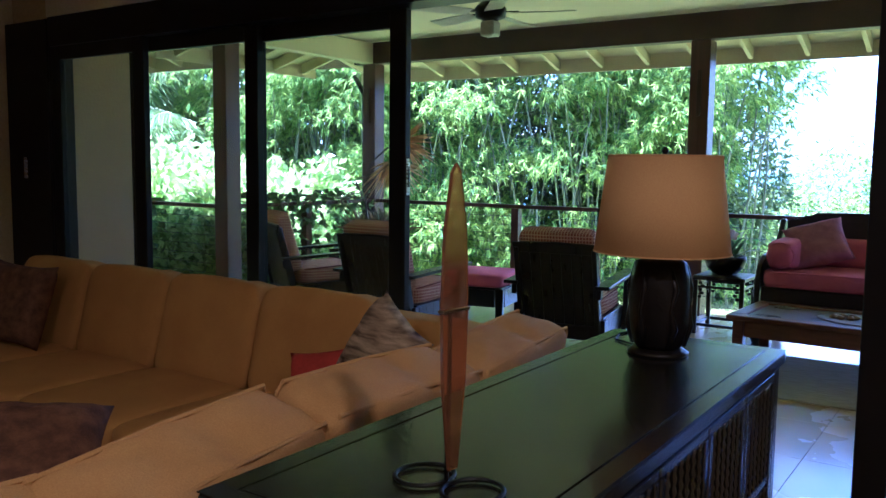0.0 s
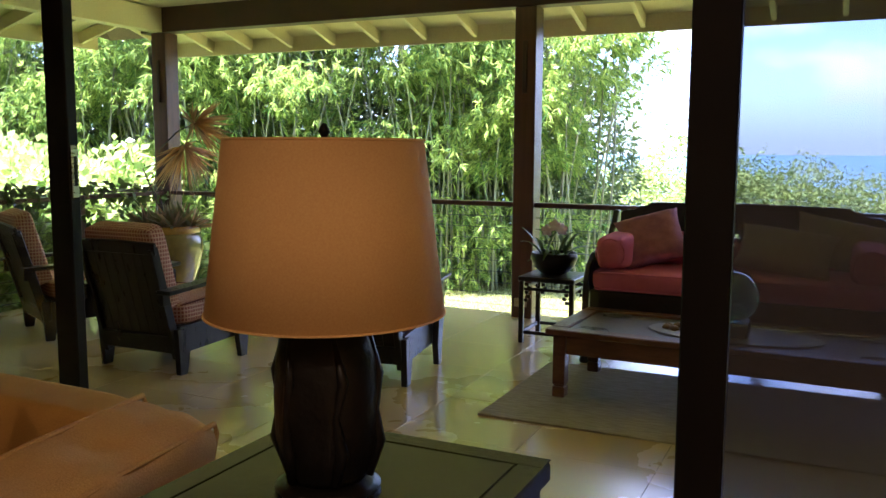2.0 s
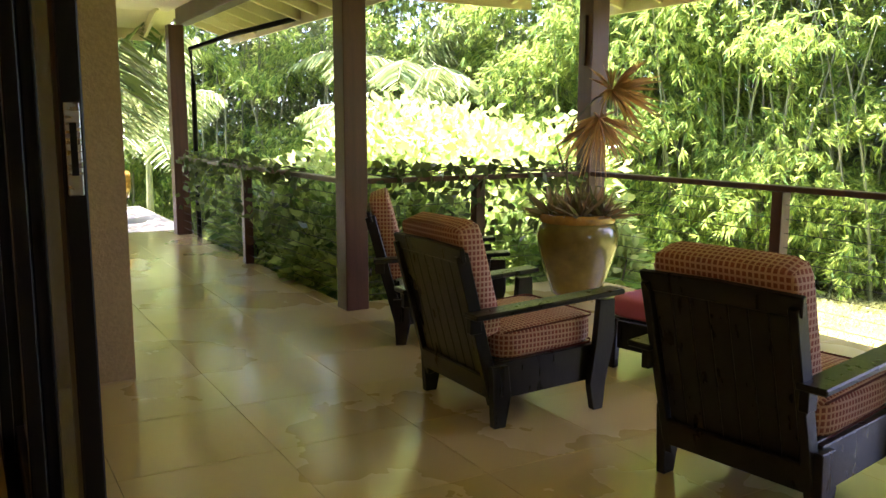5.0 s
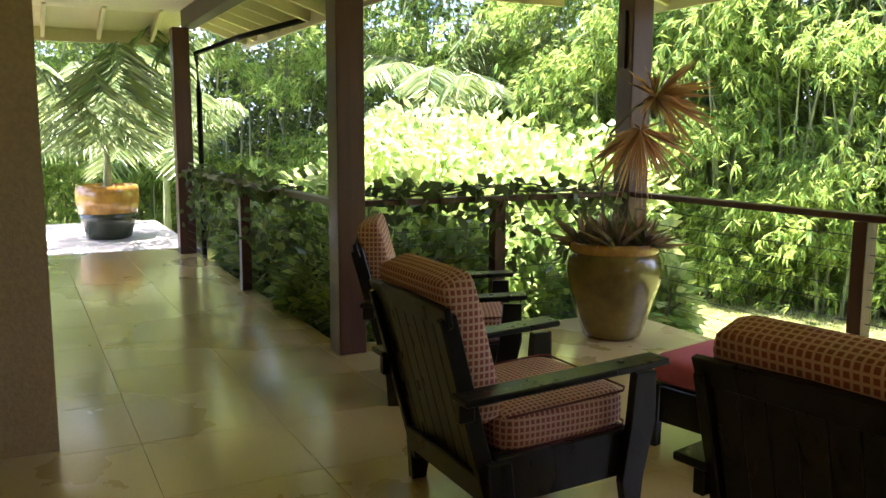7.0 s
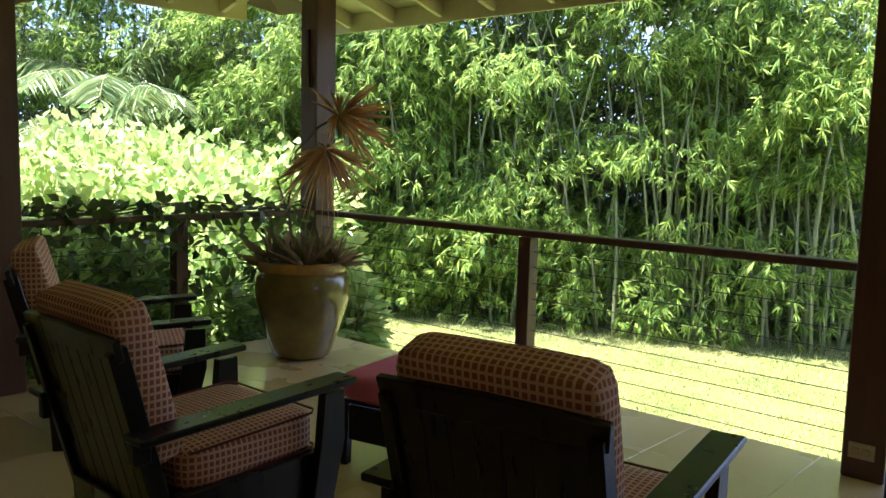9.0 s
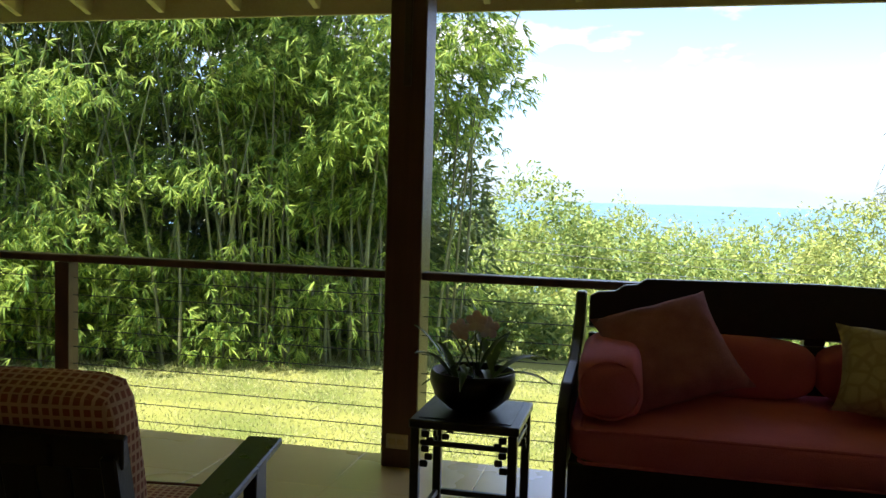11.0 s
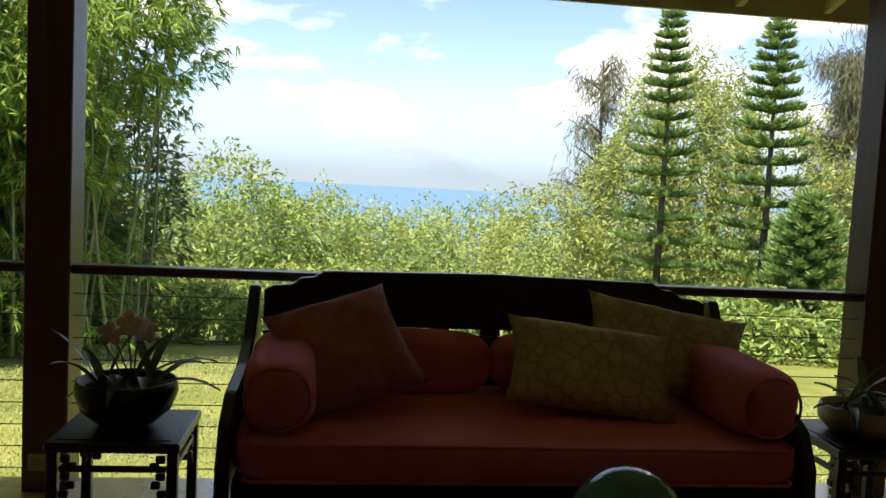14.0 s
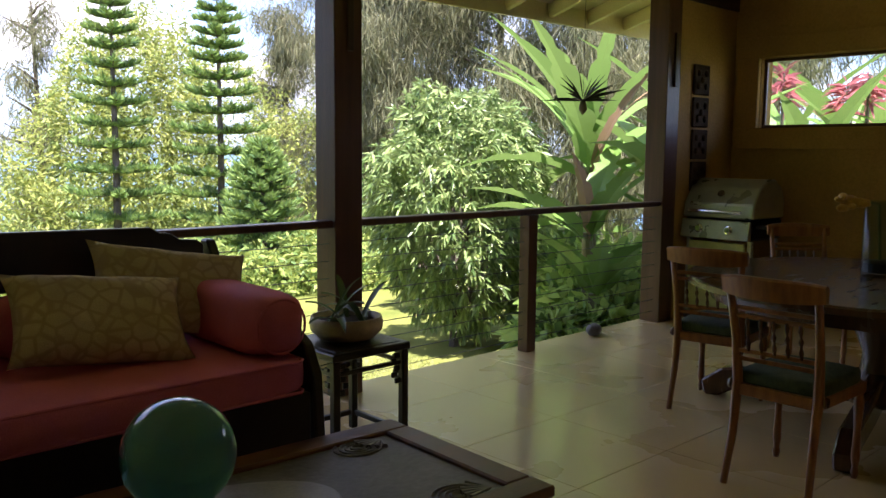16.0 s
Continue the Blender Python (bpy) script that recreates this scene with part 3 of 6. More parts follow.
def vine(a, b, count, label):
    a, b = np.array(a), np.array(b)
    root = thing("rail_vine", label, "vine", tuple(a))
    bm = bmesh.new()
    for k in range(3):
        tube([tuple((b - a) * s + (0.03 * math.sin(9 * s + k), 0.05 * math.sin(13 * s + 2 * k), 0.03 + 0.03 * math.cos(11 * s + k))) for s in np.linspace(0, 1, 14)], 0.006, 5, bm)
    part("runner", bm, M_BARK, root)
    s = rng.random(count)
    p = (b - a) * s[:, None] + rng.normal(size=(count, 3)) * (0.08, 0.08, 0.05)
    low = rng.random(count) < 0.55
    p[low, 2] -= rng.random(low.sum()) ** 1.3 * 0.55
    way = rng.normal(size=p.shape) + (0, 0, -0.3)
    blades("leaves", p, way, rng.uniform(0.07, 0.13, count), rng.uniform(0.05, 0.09, count), M_VINE, root, 0.2)


vine((-3.97, 2.90, 1.02), (-3.97, 4.95, 1.02), 420, "dark green vine trailing over the side rail")
vine((-8.9, 2.69, 0.98), (-5.0, 2.75, 0.98), 520, "dark green vine trailing over the walkway rail")


def norfolk(at, base_z, height, spread, label):
    root = thing("norfolk_pine", label, "pine tree", (*at, base_z), group="norfolk pines")
    part("trunk", tube([(0, 0, -0.3), (0.03, 0, height * 0.5), (0, 0, height)], [0.13, 0.08, 0.012], 8), M_BARK, root)
    z, lvl, P, D, bm = height - 0.12, 0, [], [], bmesh.new()
    while z > height * 0.06:
        f = (height - z) / height
        L = spread * (0.10 + 0.9 * min(1, f * 1.55) ** 0.8)
        cnt = 5 if f < 0.15 else 6
        for k in range(cnt):
            a = 2 * math.pi * k / cnt + lvl * 0.5 + random.uniform(-0.12, 0.12)
            LL = L * random.uniform(0.85, 1.08)
            u = np.linspace(0.1, 1, max(14, int(LL * 46)))
            rise = 0.34 * u - 0.30 * u * (1 - f) * 0.6 if f < 0.3 else (0.05 - 0.34 * f) * u + 0.22 * u ** 2.4
            pts = np.stack([np.cos(a) * LL * u, np.sin(a) * LL * u, z + rise * LL], 1)
            tube([(0, 0, z)] + [tuple(p) for p in pts[:: max(1, len(pts) // 4)]], 0.014, 4, bm)
            sd = np.array([-math.sin(a), math.cos(a), 0])
            fw = np.array([math.cos(a), math.sin(a), 0])
            for sgn in (-1, -0.5, 0, 0.5, 1):
                P.append(pts + rng.normal(size=pts.shape) * 0.012)
                D.append(np.tile(sd * sgn * 0.9 + fw * 0.55 + (0, 0, 0.75 - 0.5 * abs(sgn)), (len(pts), 1)) + rng.normal(size=pts.shape) * 0.12)
        z -= (0.17 + 0.26 * min(1, f * 2)) * height / 7.2 * random.uniform(0.92, 1.08)
        lvl += 1
    tagged(part("branchwork", bm, M_BARK, root), kind="stuff")
    P, D = np.concatenate(P), np.concatenate(D)
    blades("needles", P, D, rng.uniform(0.16, 0.27, len(P)), 0.044, M_PINE, root, -0.1)


norfolk((9.36, 21.8), -3.0, 9.25, 1.12, "tall symmetrical norfolk pine with layered branches")
norfolk((11.65, 20.8), -3.0, 8.95, 1.35, "tall dark green norfolk pine with layered branches")
norfolk((11.55, 18.6), -2.6, 4.25, 1.3, "young bright green norfolk pine")


def ironwood(at, base_z, height, spread, count, label, L=0.42):
    root = thing("ironwood_tree", label, "tree", (*at, base_z), group="ironwood trees")
    bm = bmesh.new()
    tips = []
    tube([(0, 0, -0.3), (0.2, 0, height * 0.4), (0.1, 0.2, height)], [0.22, 0.14, 0.03], 8, bm)
    for k in range(46):
        a, h = random.uniform(0, 6.28), height * random.uniform(0.15, 0.97)
        r = spread * random.uniform(0.5, 1) * (1.15 - h / height * 0.6)
        e = (r * math.cos(a), r * math.sin(a), h + r * random.uniform(0.2, 0.7))
        tube([(0.1, 0.05, h), (e[0] * 0.5, e[1] * 0.5, h + (e[2] - h) * 0.6), e], [0.06, 0.035, 0.01], 5, bm)
        tips += [np.array([e[0] * s, e[1] * s, h + (e[2] - h) * s]) for s in (0.3, 0.45, 0.6, 0.72, 0.84, 0.94, 1.0, 1.06)]
    part("trunk", bm, M_BARK, root)
    tips = np.array(tips)
    p = tips[rng.integers(0, len(tips), count)] + rng.normal(size=(count, 3)) * (0.26, 0.26, 0.34) * spread / 2.2
    way = rng.normal(size=p.shape) * 0.42 + (0, 0, -0.75)
    blades("needles", p, way, rng.uniform(0.5, 1.2, count) * L, 0.021, M_IRON, root, 0.4)


for x, y, z, h, s, n in ((17.5, 21.5, -3, 15, 3.0, 9000), (20.5, 19.5, -3, 16, 3.2, 9000), (22.5, 16.0, -3, 16, 3.2, 9000), (24.5, 12.5, -2.5, 15, 3.3, 8000), (18.5, 15.0, -2, 12, 2.6, 8000), (26, 8.5, -2, 14, 3.2, 7000), (21, 24.5, -4, 17, 3.2, 8000),
                         (10.1, 30.0, -6, 13.0, 1.7, 1500), (17.8, 27.5, -5, 12.5, 1.8, 4200)):
    ironwood((x, y), z, h * 0.93, s, int(n * (4.6 if x > 17 else 3.4)), "feathery grey green ironwood tree")


def crown_tree(name, at, size, count, L, W, material, label, lift):
    x, y = at
    z = ground_height(x, y)
    root = thing(name, label, "tree", (x, y, z))
    bm = bmesh.new()
    tube([(0, 0, -0.2), (0.03, 0, lift), (0, 0.05, lift + size[2])], [0.09, 0.07, 0.03], 7, bm)
    for k in range(9):
        a = k * 0.7
        tube([(0, 0, lift * 0.8), (0.4 * size[0] * math.cos(a), 0.4 * size[1] * math.sin(a), lift + 0.5 * size[2]), (0.75 * size[0] * math.cos(a), 0.75 * size[1] * math.sin(a), lift + size[2] * (0.7 + 0.5 * math.sin(2 * a)))], [0.05, 0.03, 0.01], 5, bm)
    part("trunk", bm, M_BARK, root)
    tufts = ball(count // 9)
    tufts = tufts * rng.uniform(0.72, 1.03, (len(tufts), 1)) * (1 + 0.13 * np.sin(tufts[:, :1] * 7 + tufts[:, 2:] * 5))
    p = np.repeat(tufts, 9, 0) * size + (0, 0, lift + size[2])
    out = np.repeat(unit(tufts), 9, 0)
    way = out * 0.7 + rng.normal(size=p.shape) * 0.6 + (0, 0, -0.35)
    blades("crown", p, way, rng.uniform(0.75, 1.2, len(p)) * L, rng.uniform(0.8, 1.2, len(p)) * W, material, root, 0.35)
    return root


crown_tree("mango_tree", (8.35, 8.7), np.array([1.12, 1.05, 1.42]), 17100, 0.155, 0.036, M_MANGO, "round mango tree with long drooping leaves", 0.35)
crown_tree("mango_tree", (10.6, 10.9), np.array([1.2, 1.2, 1.5]), 5400, 0.2, 0.05, M_MANGO, "round fruit tree with long leaves", 0.5)


def banana(at, base_z, height, leaves_, label, tilt=0.0):
    root = thing("banana_plant", label, "banana plant", (*at, base_z), group="banana plants")
    part("stem", tube([(0, 0, -0.1), (0.02, 0, height * 0.3), (0.0, 0.03, height * 0.55)], [0.10, 0.085, 0.05], 9), mat("banana_stem", (0.16, 0.17, 0.07), 0.5, (0.09, 0.06, 0.03), 6), root)
    for k in range(leaves_):
        a = k * 2.4 + tilt
        L, W = height * random.uniform(0.42, 0.60), random.uniform(0.27, 0.42) * (0.4 if k % 7 == 6 else 1.0)
        up = random.choice((random.uniform(1.05, 1.5), random.uniform(0.3, 1.1)))
        bm = bmesh.new()
        rows = []
        for i in range(23):
            s = i / 22
            r = L * s * math.cos(up * (1 - 0.55 * s))
            h = height * 0.5 + L * s * math.sin(up) - 0.55 * L * s * s * (1.3 - up * 0.7)
            w = W * 0.5 * math.sin(math.pi * min(1, 0.06 + 0.94 * s) ** 0.75) * random.choice((1.0, 0.95, 0.9, 0.97, 0.6)) if s > 0.12 else 0.012
            c, sd = Vector((r * math.cos(a), r * math.sin(a), h)), Vector((-math.sin(a), math.cos(a), 0))
            rows.append([bm.verts.new(c + sd * w + Vector((0, 0, 0.55 * w))), bm.verts.new(c), bm.verts.new(c - sd * w + Vector((0, 0, 0.35 * w)))])
        for p, q in zip(rows, rows[1:]):
            for j in (0, 1):
                bm.faces.new((p[j], p[j + 1], q[j + 1], q[j]))
        part("leaf", bm, M_DRY if k % 7 == 6 else M_BANANA, root)


for x, y, h, n in ((8.8, 7.0, 3.9, 8), (9.9, 7.9, 4.4, 9), (8.1, 6.45, 2.7, 7), (9.5, 6.4, 3.5, 8), (7.75, 6.1, 1.7, 6), (8.9, 5.8, 2.3, 7), (10.9, 6.9, 3.8, 8), (11.0, 5.45, 3.5, 7), (11.8, 4.0, 3.4, 8), (12.9, 5.6, 3.9, 8), (12.4, 6.6, 3.9, 8), (13.4, 4.7, 3.8, 8), (14.2, 6.2, 4.4, 9)):
    banana((x, y), GROUND, h, n, "tall banana plant with broad torn leaves", x)
for x, y, s in ((8.0, 6.0, 0.6), (7.5, 6.3, 0.5), (8.9, 6.0, 0.8), (9.6, 8.4, 0.9), (8.4, 6.7, 0.75), (9.4, 5.5, 0.75), (9.3, 7.3, 0.95), (7.3, 5.75, 0.4)):
    shrub("garden_shrub", (x, y), (s, s, s * 0.8), 1500, 0.24, 0.11, M_LUSH, "broad leaved green shrub under the banana plants", "shrub", base_z=GROUND)
for x, y, z in ((11.2, 5.95, 1.20), (11.3, 5.0, 1.12), (11.6, 5.35, 1.05)):
    root = thing("ti_plant", "red leaved ti plant outside the window", "plant", (x, y, GROUND), group="ti plants")
    part("cane", tube([(0, 0, -0.05), (0.05, 0.02, 2.1 + z)], [0.03, 0.02], 6), M_BARK, root)
    d = ball(60) * (1, 1, 0.5) + (0, 0, 0.35)
    blades("leaves", np.tile((0.05, 0.02, 2.1 + z), (60, 1)) - rng.random((60, 1)) * (0, 0, 0.35), d, 0.30, 0.05, M_RED, root, 0.35)
for x, y in ((10.6, 5.0), (11.5, 3.4), (12.0, 6.4), (11.2, 4.3)):
    shrub("garden_shrub", (x, y), (0.9, 0.9, 1.25), 1500, 0.22, 0.10, M_BUSH, "leafy green garden shrub outside the window", "shrub", base_z=GROUND)


def frond(bm_list, origin, a, up, L, leaflets, drop):
    o = np.array(origin)
    s = np.linspace(0.12, 1, leaflets)
    fw = np.array([math.cos(a), math.sin(a), 0])
    sd = np.array([-math.sin(a), math.cos(a), 0])
    c = o + np.outer(s * L * math.cos(up * 0.8), fw) + np.outer(s * L * math.sin(up) - drop * L * s ** 2.2, (0, 0, 1.0))
    for sg in (-1, 1):
        bm_list.append((c, np.tile(sd * sg + fw * 0.5, (len(s), 1)) + np.outer(-0.25 - 0.2 * s, (0, 0, 1.0)), L * 0.30 * np.sin(np.pi * np.clip(0.12 + s * 0.86, 0, 1)) ** 0.6))
    return [tuple(o)] + [tuple(p) for p in c[:: max(1, leaflets // 5)]]


def palm(name, at, base_z, stem, fronds, L, label, category="palm", leaf=0.03, least=0.35, drop=0.55):
    root = thing(name, label, category, (*at, base_z))
    sets, bm = [], bmesh.new()
    tube([(0, 0, -0.05), (0.03, 0.02, stem)], [0.05 + 0.02 * stem, 0.04], 8, bm)
    for k in range(fronds):
        a, up = k * 2.4, least + (1.3 - least) * ((k * 0.618) % 1)
        pts = frond(sets, (0.03, 0.02, stem), a, up, L * random.uniform(0.8, 1.1), 34, drop)
        tube(pts, 0.008, 4, bm)
    part("stem", bm, M_CULM, root)
    P, D, W = (np.concatenate([s[i] for s in sets]) for i in range(3))
    blades("fronds", P, D + rng.normal(size=P.shape) * 0.08, W, leaf, M_PALM, root, 0.3)
    return root


palm("palm_tree", (-13.6, 8.3), -1.2, 3.6, 13, 2.6, "arching palm tree behind the hedge", leaf=0.05)
palm("palm_tree", (-12.2, 7.2), -1.2, 2.6, 12, 2.2, "arching palm among the bamboo", leaf=0.05)
palm("palm_tree", (-14.2, 3.2), -1.2, 2.3, 12, 2.4, "bright green palm by the landing", leaf=0.05)
palm("palm_tree", (-13.8, 0.2), -1.0, 2.0, 12, 2.2, "sunlit palm by the landing", leaf=0.05)


# woods between the lawn and the sea
def woods(name, spots, per, L, W, material, label):
    P, D = [], []
    for x, y, r, top in spots:
        z0 = ground_height(x, y)
        d = ball(per)
        d[:, 2] = np.abs(d[:, 2]) * np.where(rng.random(per) < 0.35, -1, 1)
        lump = 1 + 0.16 * np.sin(d[:, :1] * 6 + x) * np.cos(d[:, 1:2] * 7 + y)
        q = d * lump * rng.uniform(0.8, 1.03, (per, 1)) * (r, r, max(0.8, (top - z0) * 0.55)) + (x, y, z0 + max(0.0, (top - z0) * 0.45))
        P.append(q), D.append(d * 0.6 + rng.normal(size=d.shape) * 0.7)
    P, D = np.concatenate(P), np.concatenate(D)
    dist = np.linalg.norm(P[:, :2], axis=1) / 40
    ob = blades(name, P, D, rng.uniform(0.7, 1.3, len(P)) * L * (0.5 + dist * 0.7), rng.uniform(0.7, 1.3, len(P)) * W * (0.5 + dist * 0.7), material, None, 0.3)
    return tagged(ob, label, "woods", kind="stuff")


random.seed(5)
spots = []
for d, top, step in ((17, -0.9, 0.055), (24, -1.2, 0.06), (33, -0.9, 0.06), (46, -0.45, 0.06), (66, -0.15, 0.06), (95, -0.3, 0.06)):
    a = -0.30
    while a < 0.95:
        spots.append((1.2 + d * math.sin(a) * random.uniform(0.95, 1.05), 1.2 + d * math.cos(a) * random.uniform(0.95, 1.06), d * 0.045 * random.uniform(0.8, 1.3), top + d * random.uniform(-0.018, 0.022)))
        a += step * random.uniform(0.8, 1.2)
near_spots = [s for k, s in enumerate(spots) if s[1] < 21]
woods("woods", [s for s in spots if s[1] >= 21 and hash((round(s[0]), 1)) % 3], 1500, 0.24, 0.10, M_WOODS, "mixed green treetops running down to the sea")
woods("yellow_thicket", [s for s in spots if s[1] >= 21 and not hash((round(s[0]), 1)) % 3], 1500, 0.24, 0.09, M_YELLOW, "yellowish sunlit thicket among the treetops")
woods("lawn_border", near_spots, 1500, 0.24, 0.08, M_WOODS, "shrubby border at the far edge of the lawn")
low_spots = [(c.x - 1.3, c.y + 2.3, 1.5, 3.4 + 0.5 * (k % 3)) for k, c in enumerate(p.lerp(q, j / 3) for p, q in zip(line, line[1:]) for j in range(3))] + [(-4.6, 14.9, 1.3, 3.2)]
# dark leaf colour stands for the deep shade among the bamboo stems
woods("grove_undergrowth", low_spots, 4600, 0.26, 0.08, M_VINE, "leafy undergrowth behind the bamboo stems, coloured dark for grove shade")
woods("tree_mass", [(-4.6, 28, 2.2, 1.0), (-2.6, 30, 2.0, 2.3), (-1.2, 29, 1.8, 1.2), (0.4, 31, 2.0, 0.7), (2.6, 33, 2.2, 0.1)], 3600, 0.22, 0.08, M_WOODS, "rounded green trees beyond the bamboo")
woods("yellow_trees", [(12.4, 26.5, 2.0, 5.2), (14.2, 25.5, 1.8, 5.0), (10.6, 27.5, 1.9, 3.6), (8.0, 28, 2.2, 1.6), (15.8, 23.5, 1.6, 3.0), (10.9, 27.6, 1.1, 5.4), (12.2, 27.0, 1.1, 6.2), (13.4, 27.0, 1.2, 5.6)], 5600, 0.22, 0.06, M_YELLOW, "pale yellow green bamboo thicket behind the pines")
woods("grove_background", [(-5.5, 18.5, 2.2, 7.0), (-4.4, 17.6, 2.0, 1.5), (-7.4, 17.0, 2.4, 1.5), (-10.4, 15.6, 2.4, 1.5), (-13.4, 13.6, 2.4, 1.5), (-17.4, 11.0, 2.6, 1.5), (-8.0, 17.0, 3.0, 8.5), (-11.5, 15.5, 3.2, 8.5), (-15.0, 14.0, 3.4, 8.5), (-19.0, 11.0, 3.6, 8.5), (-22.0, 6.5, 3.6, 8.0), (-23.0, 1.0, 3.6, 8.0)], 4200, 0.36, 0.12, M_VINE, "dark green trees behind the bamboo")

# mown grass nearest the terrace
n_ = 90000
gx, gy = rng.uniform(-9.0, 7.5, n_), 6.6 + 7.4 * rng.random(n_) ** 1.2
gz = np.array([ground_height(a, b) for a, b in zip(gx, gy)]) - 0.01 + 0.06 * np.array([noise.noise(Vector((a * 0.3, b * 0.3, 0))) for a, b in zip(gx, gy)])
M_GRASS = leaf_mat("grass_blade", (0.46, 0.47, 0.22), (0.26, 0.31, 0.13), 0.7, 0.3, 0.15)
tagged(blades("grass", np.stack([gx, gy, gz], 1), rng.normal(size=(n_, 3)) * 0.5 + (0, 0, 0.8), rng.uniform(0.04, 0.09, n_), 0.011, M_GRASS, None, 0.2), "short mown grass blades on the lawn", "grass", kind="stuff")
for k in range(3):
    tagged(finish("power_line", tube([(-14.0, 24.0, 0.25 + 0.35 * k), (-5.5, 25.3, -0.35 + 0.33 * k), (4.8, 26.0, -0.85 + 0.30 * k), (16.0, 27.5, -0.9 + 0.30 * k)], 0.010, 5), M_STEEL), "thin grey power line crossing below the lawn", "cable", "power lines")


# ---- furniture materials ----
M_CHAIR = mat("black_painted_wood", (0.012, 0.012, 0.012), 0.30, (0.007, 0.007, 0.007), 4, 0.1, 50, stretch=(5, 5, 1), spec=0.38)
M_ROSE = mat("rose_canvas", (0.62, 0.15, 0.25), 0.9, (0.54, 0.12, 0.205), 5, 0.35, 260)
M_MAUVE = mat("mauve_brocade", (0.36, 0.13, 0.18), 0.85, (0.25, 0.08, 0.12), 14, 0.4, 220)
M_CREAMCLOTH = mat("cream_patterned_cloth", (0.50, 0.40, 0.28), 0.9, (0.42, 0.33, 0.22), 9, 0.35, 260)
n_, l_ = M_CREAMCLOTH.node_tree.nodes, M_CREAMCLOTH.node_tree.links
cells, ring, ringmix = n_.new("ShaderNodeTexVoronoi"), n_.new("ShaderNodeValToRGB"), n_.new("ShaderNodeMixRGB")
cells.feature, cells.inputs["Scale"].default_value = "DISTANCE_TO_EDGE", 17.0
ring.color_ramp.elements[0].position, ring.color_ramp.elements[1].position = 0.05, 0.12
l_.new(n_["Texture Coordinate"].outputs["Object"], cells.inputs["Vector"])
l_.new(cells.outputs["Distance"], ring.inputs["Fac"])
l_.new(ring.outputs["Color"], ringmix.inputs["Fac"])
ringmix.inputs["Color1"].default_value = (0.37, 0.28, 0.19, 1)
l_.new(n_["Principled BSDF"].inputs["Base Color"].links[0].from_socket, ringmix.inputs["Color2"])
l_.new(ringmix.outputs["Color"], n_["Principled BSDF"].inputs["Base Color"])
M_EBONY = mat("ebony_stained_wood", (0.020, 0.013, 0.010), 0.33, (0.012, 0.008, 0.006), 5, 0.12, 60, stretch=(5, 1, 5))
M_TEAK = mat("reddish_teak", (0.16, 0.065, 0.035), 0.35, (0.09, 0.035, 0.02), 5, 0.15, 60, stretch=(1, 6, 6), coat=0.1)
M_CHAIRWOOD = mat("honey_mahogany", (0.34, 0.14, 0.045), 0.32, (0.20, 0.075, 0.025), 5, 0.1, 60, stretch=(6, 6, 1), coat=0.15)
M_TABLEWOOD = mat("dark_mahogany", (0.10, 0.045, 0.022), 0.25, (0.06, 0.026, 0.014), 4, 0.08, 50, stretch=(1, 6, 1), coat=0.2)
M_SEAT = mat("green_brocade", (0.06, 0.085, 0.045), 0.8, (0.025, 0.04, 0.02), 40, 0.3, 200)
M_SLATE = mat("carved_slate", (0.16, 0.15, 0.15), 0.45, (0.09, 0.085, 0.085), 5, 0.3, 40)
M_RUG = mat("oatmeal_woven_rug", (0.52, 0.46, 0.33), 0.95, (0.36, 0.31, 0.21), 9, 0.9, 60, stretch=(1, 7, 1), spec=0.1)
M_SOFA = mat("tan_upholstery", (0.60, 0.34, 0.07), 0.9, (0.52, 0.28, 0.055), 5, 0.3, 280)
M_CONSOLE = mat("black_lacquer", (0.018, 0.019, 0.015), 0.20, (0.014, 0.014, 0.012), 4, 0.06, 60, spec=0.6)
M_SHADE = mat("linen_lamp_shade", (0.72, 0.46, 0.18), 0.85, (0.68, 0.43, 0.165), 8, 0.08, 300)
M_POT = mat("olive_glaze", (0.23, 0.165, 0.035), 0.16, (0.11, 0.08, 0.022), 4, 0.05, 20, coat=0.4)
M_POTRIM = mat("amber_glaze", (0.50, 0.27, 0.05), 0.16, (0.30, 0.14, 0.03), 5, 0.05, 20, coat=0.4)
M_SOIL = mat("dark_soil", (0.05, 0.035, 0.025), 0.95, None, 20, 0.8, 60)
M_BROM = leaf_mat("bromeliad_leaf", (0.34, 0.20, 0.10), (0.14, 0.16, 0.05), 0.4, 0.25)
M_STRAW = leaf_mat("straw_leaf", (0.80, 0.54, 0.25), (0.54, 0.30, 0.12), 0.6, 0.3)
M_BOWL = mat("black_clay", (0.008, 0.0075, 0.0075), 0.4, None, 6, 0.2, 50, spec=0.35)
M_BOWL2 = mat("oatmeal_clay", (0.46, 0.38, 0.27), 0.5, (0.36, 0.28, 0.2), 6, 0.15, 50)
M_ORCHID = leaf_mat("orchid_leaf", (0.09, 0.15, 0.04), (0.04, 0.075, 0.02), 0.35, 0.2)
M_PETAL = mat("pink_petal", (0.84, 0.74, 0.76), 0.6, (0.80, 0.60, 0.66), 30, 0.1, 90)
M_WHITE = mat("warm_white_enamel", (0.72, 0.70, 0.62), 0.35)
M_GRILLGREY = mat("grey_enamel", (0.42, 0.43, 0.44), 0.30, (0.34, 0.35, 0.36), 6, 0.05, 120, metal=0.55)
M_CHROME = mat("polished_chrome", (0.75, 0.75, 0.75), 0.12, (0.7, 0.7, 0.7), 6, 0.02, 200, metal=1.0)


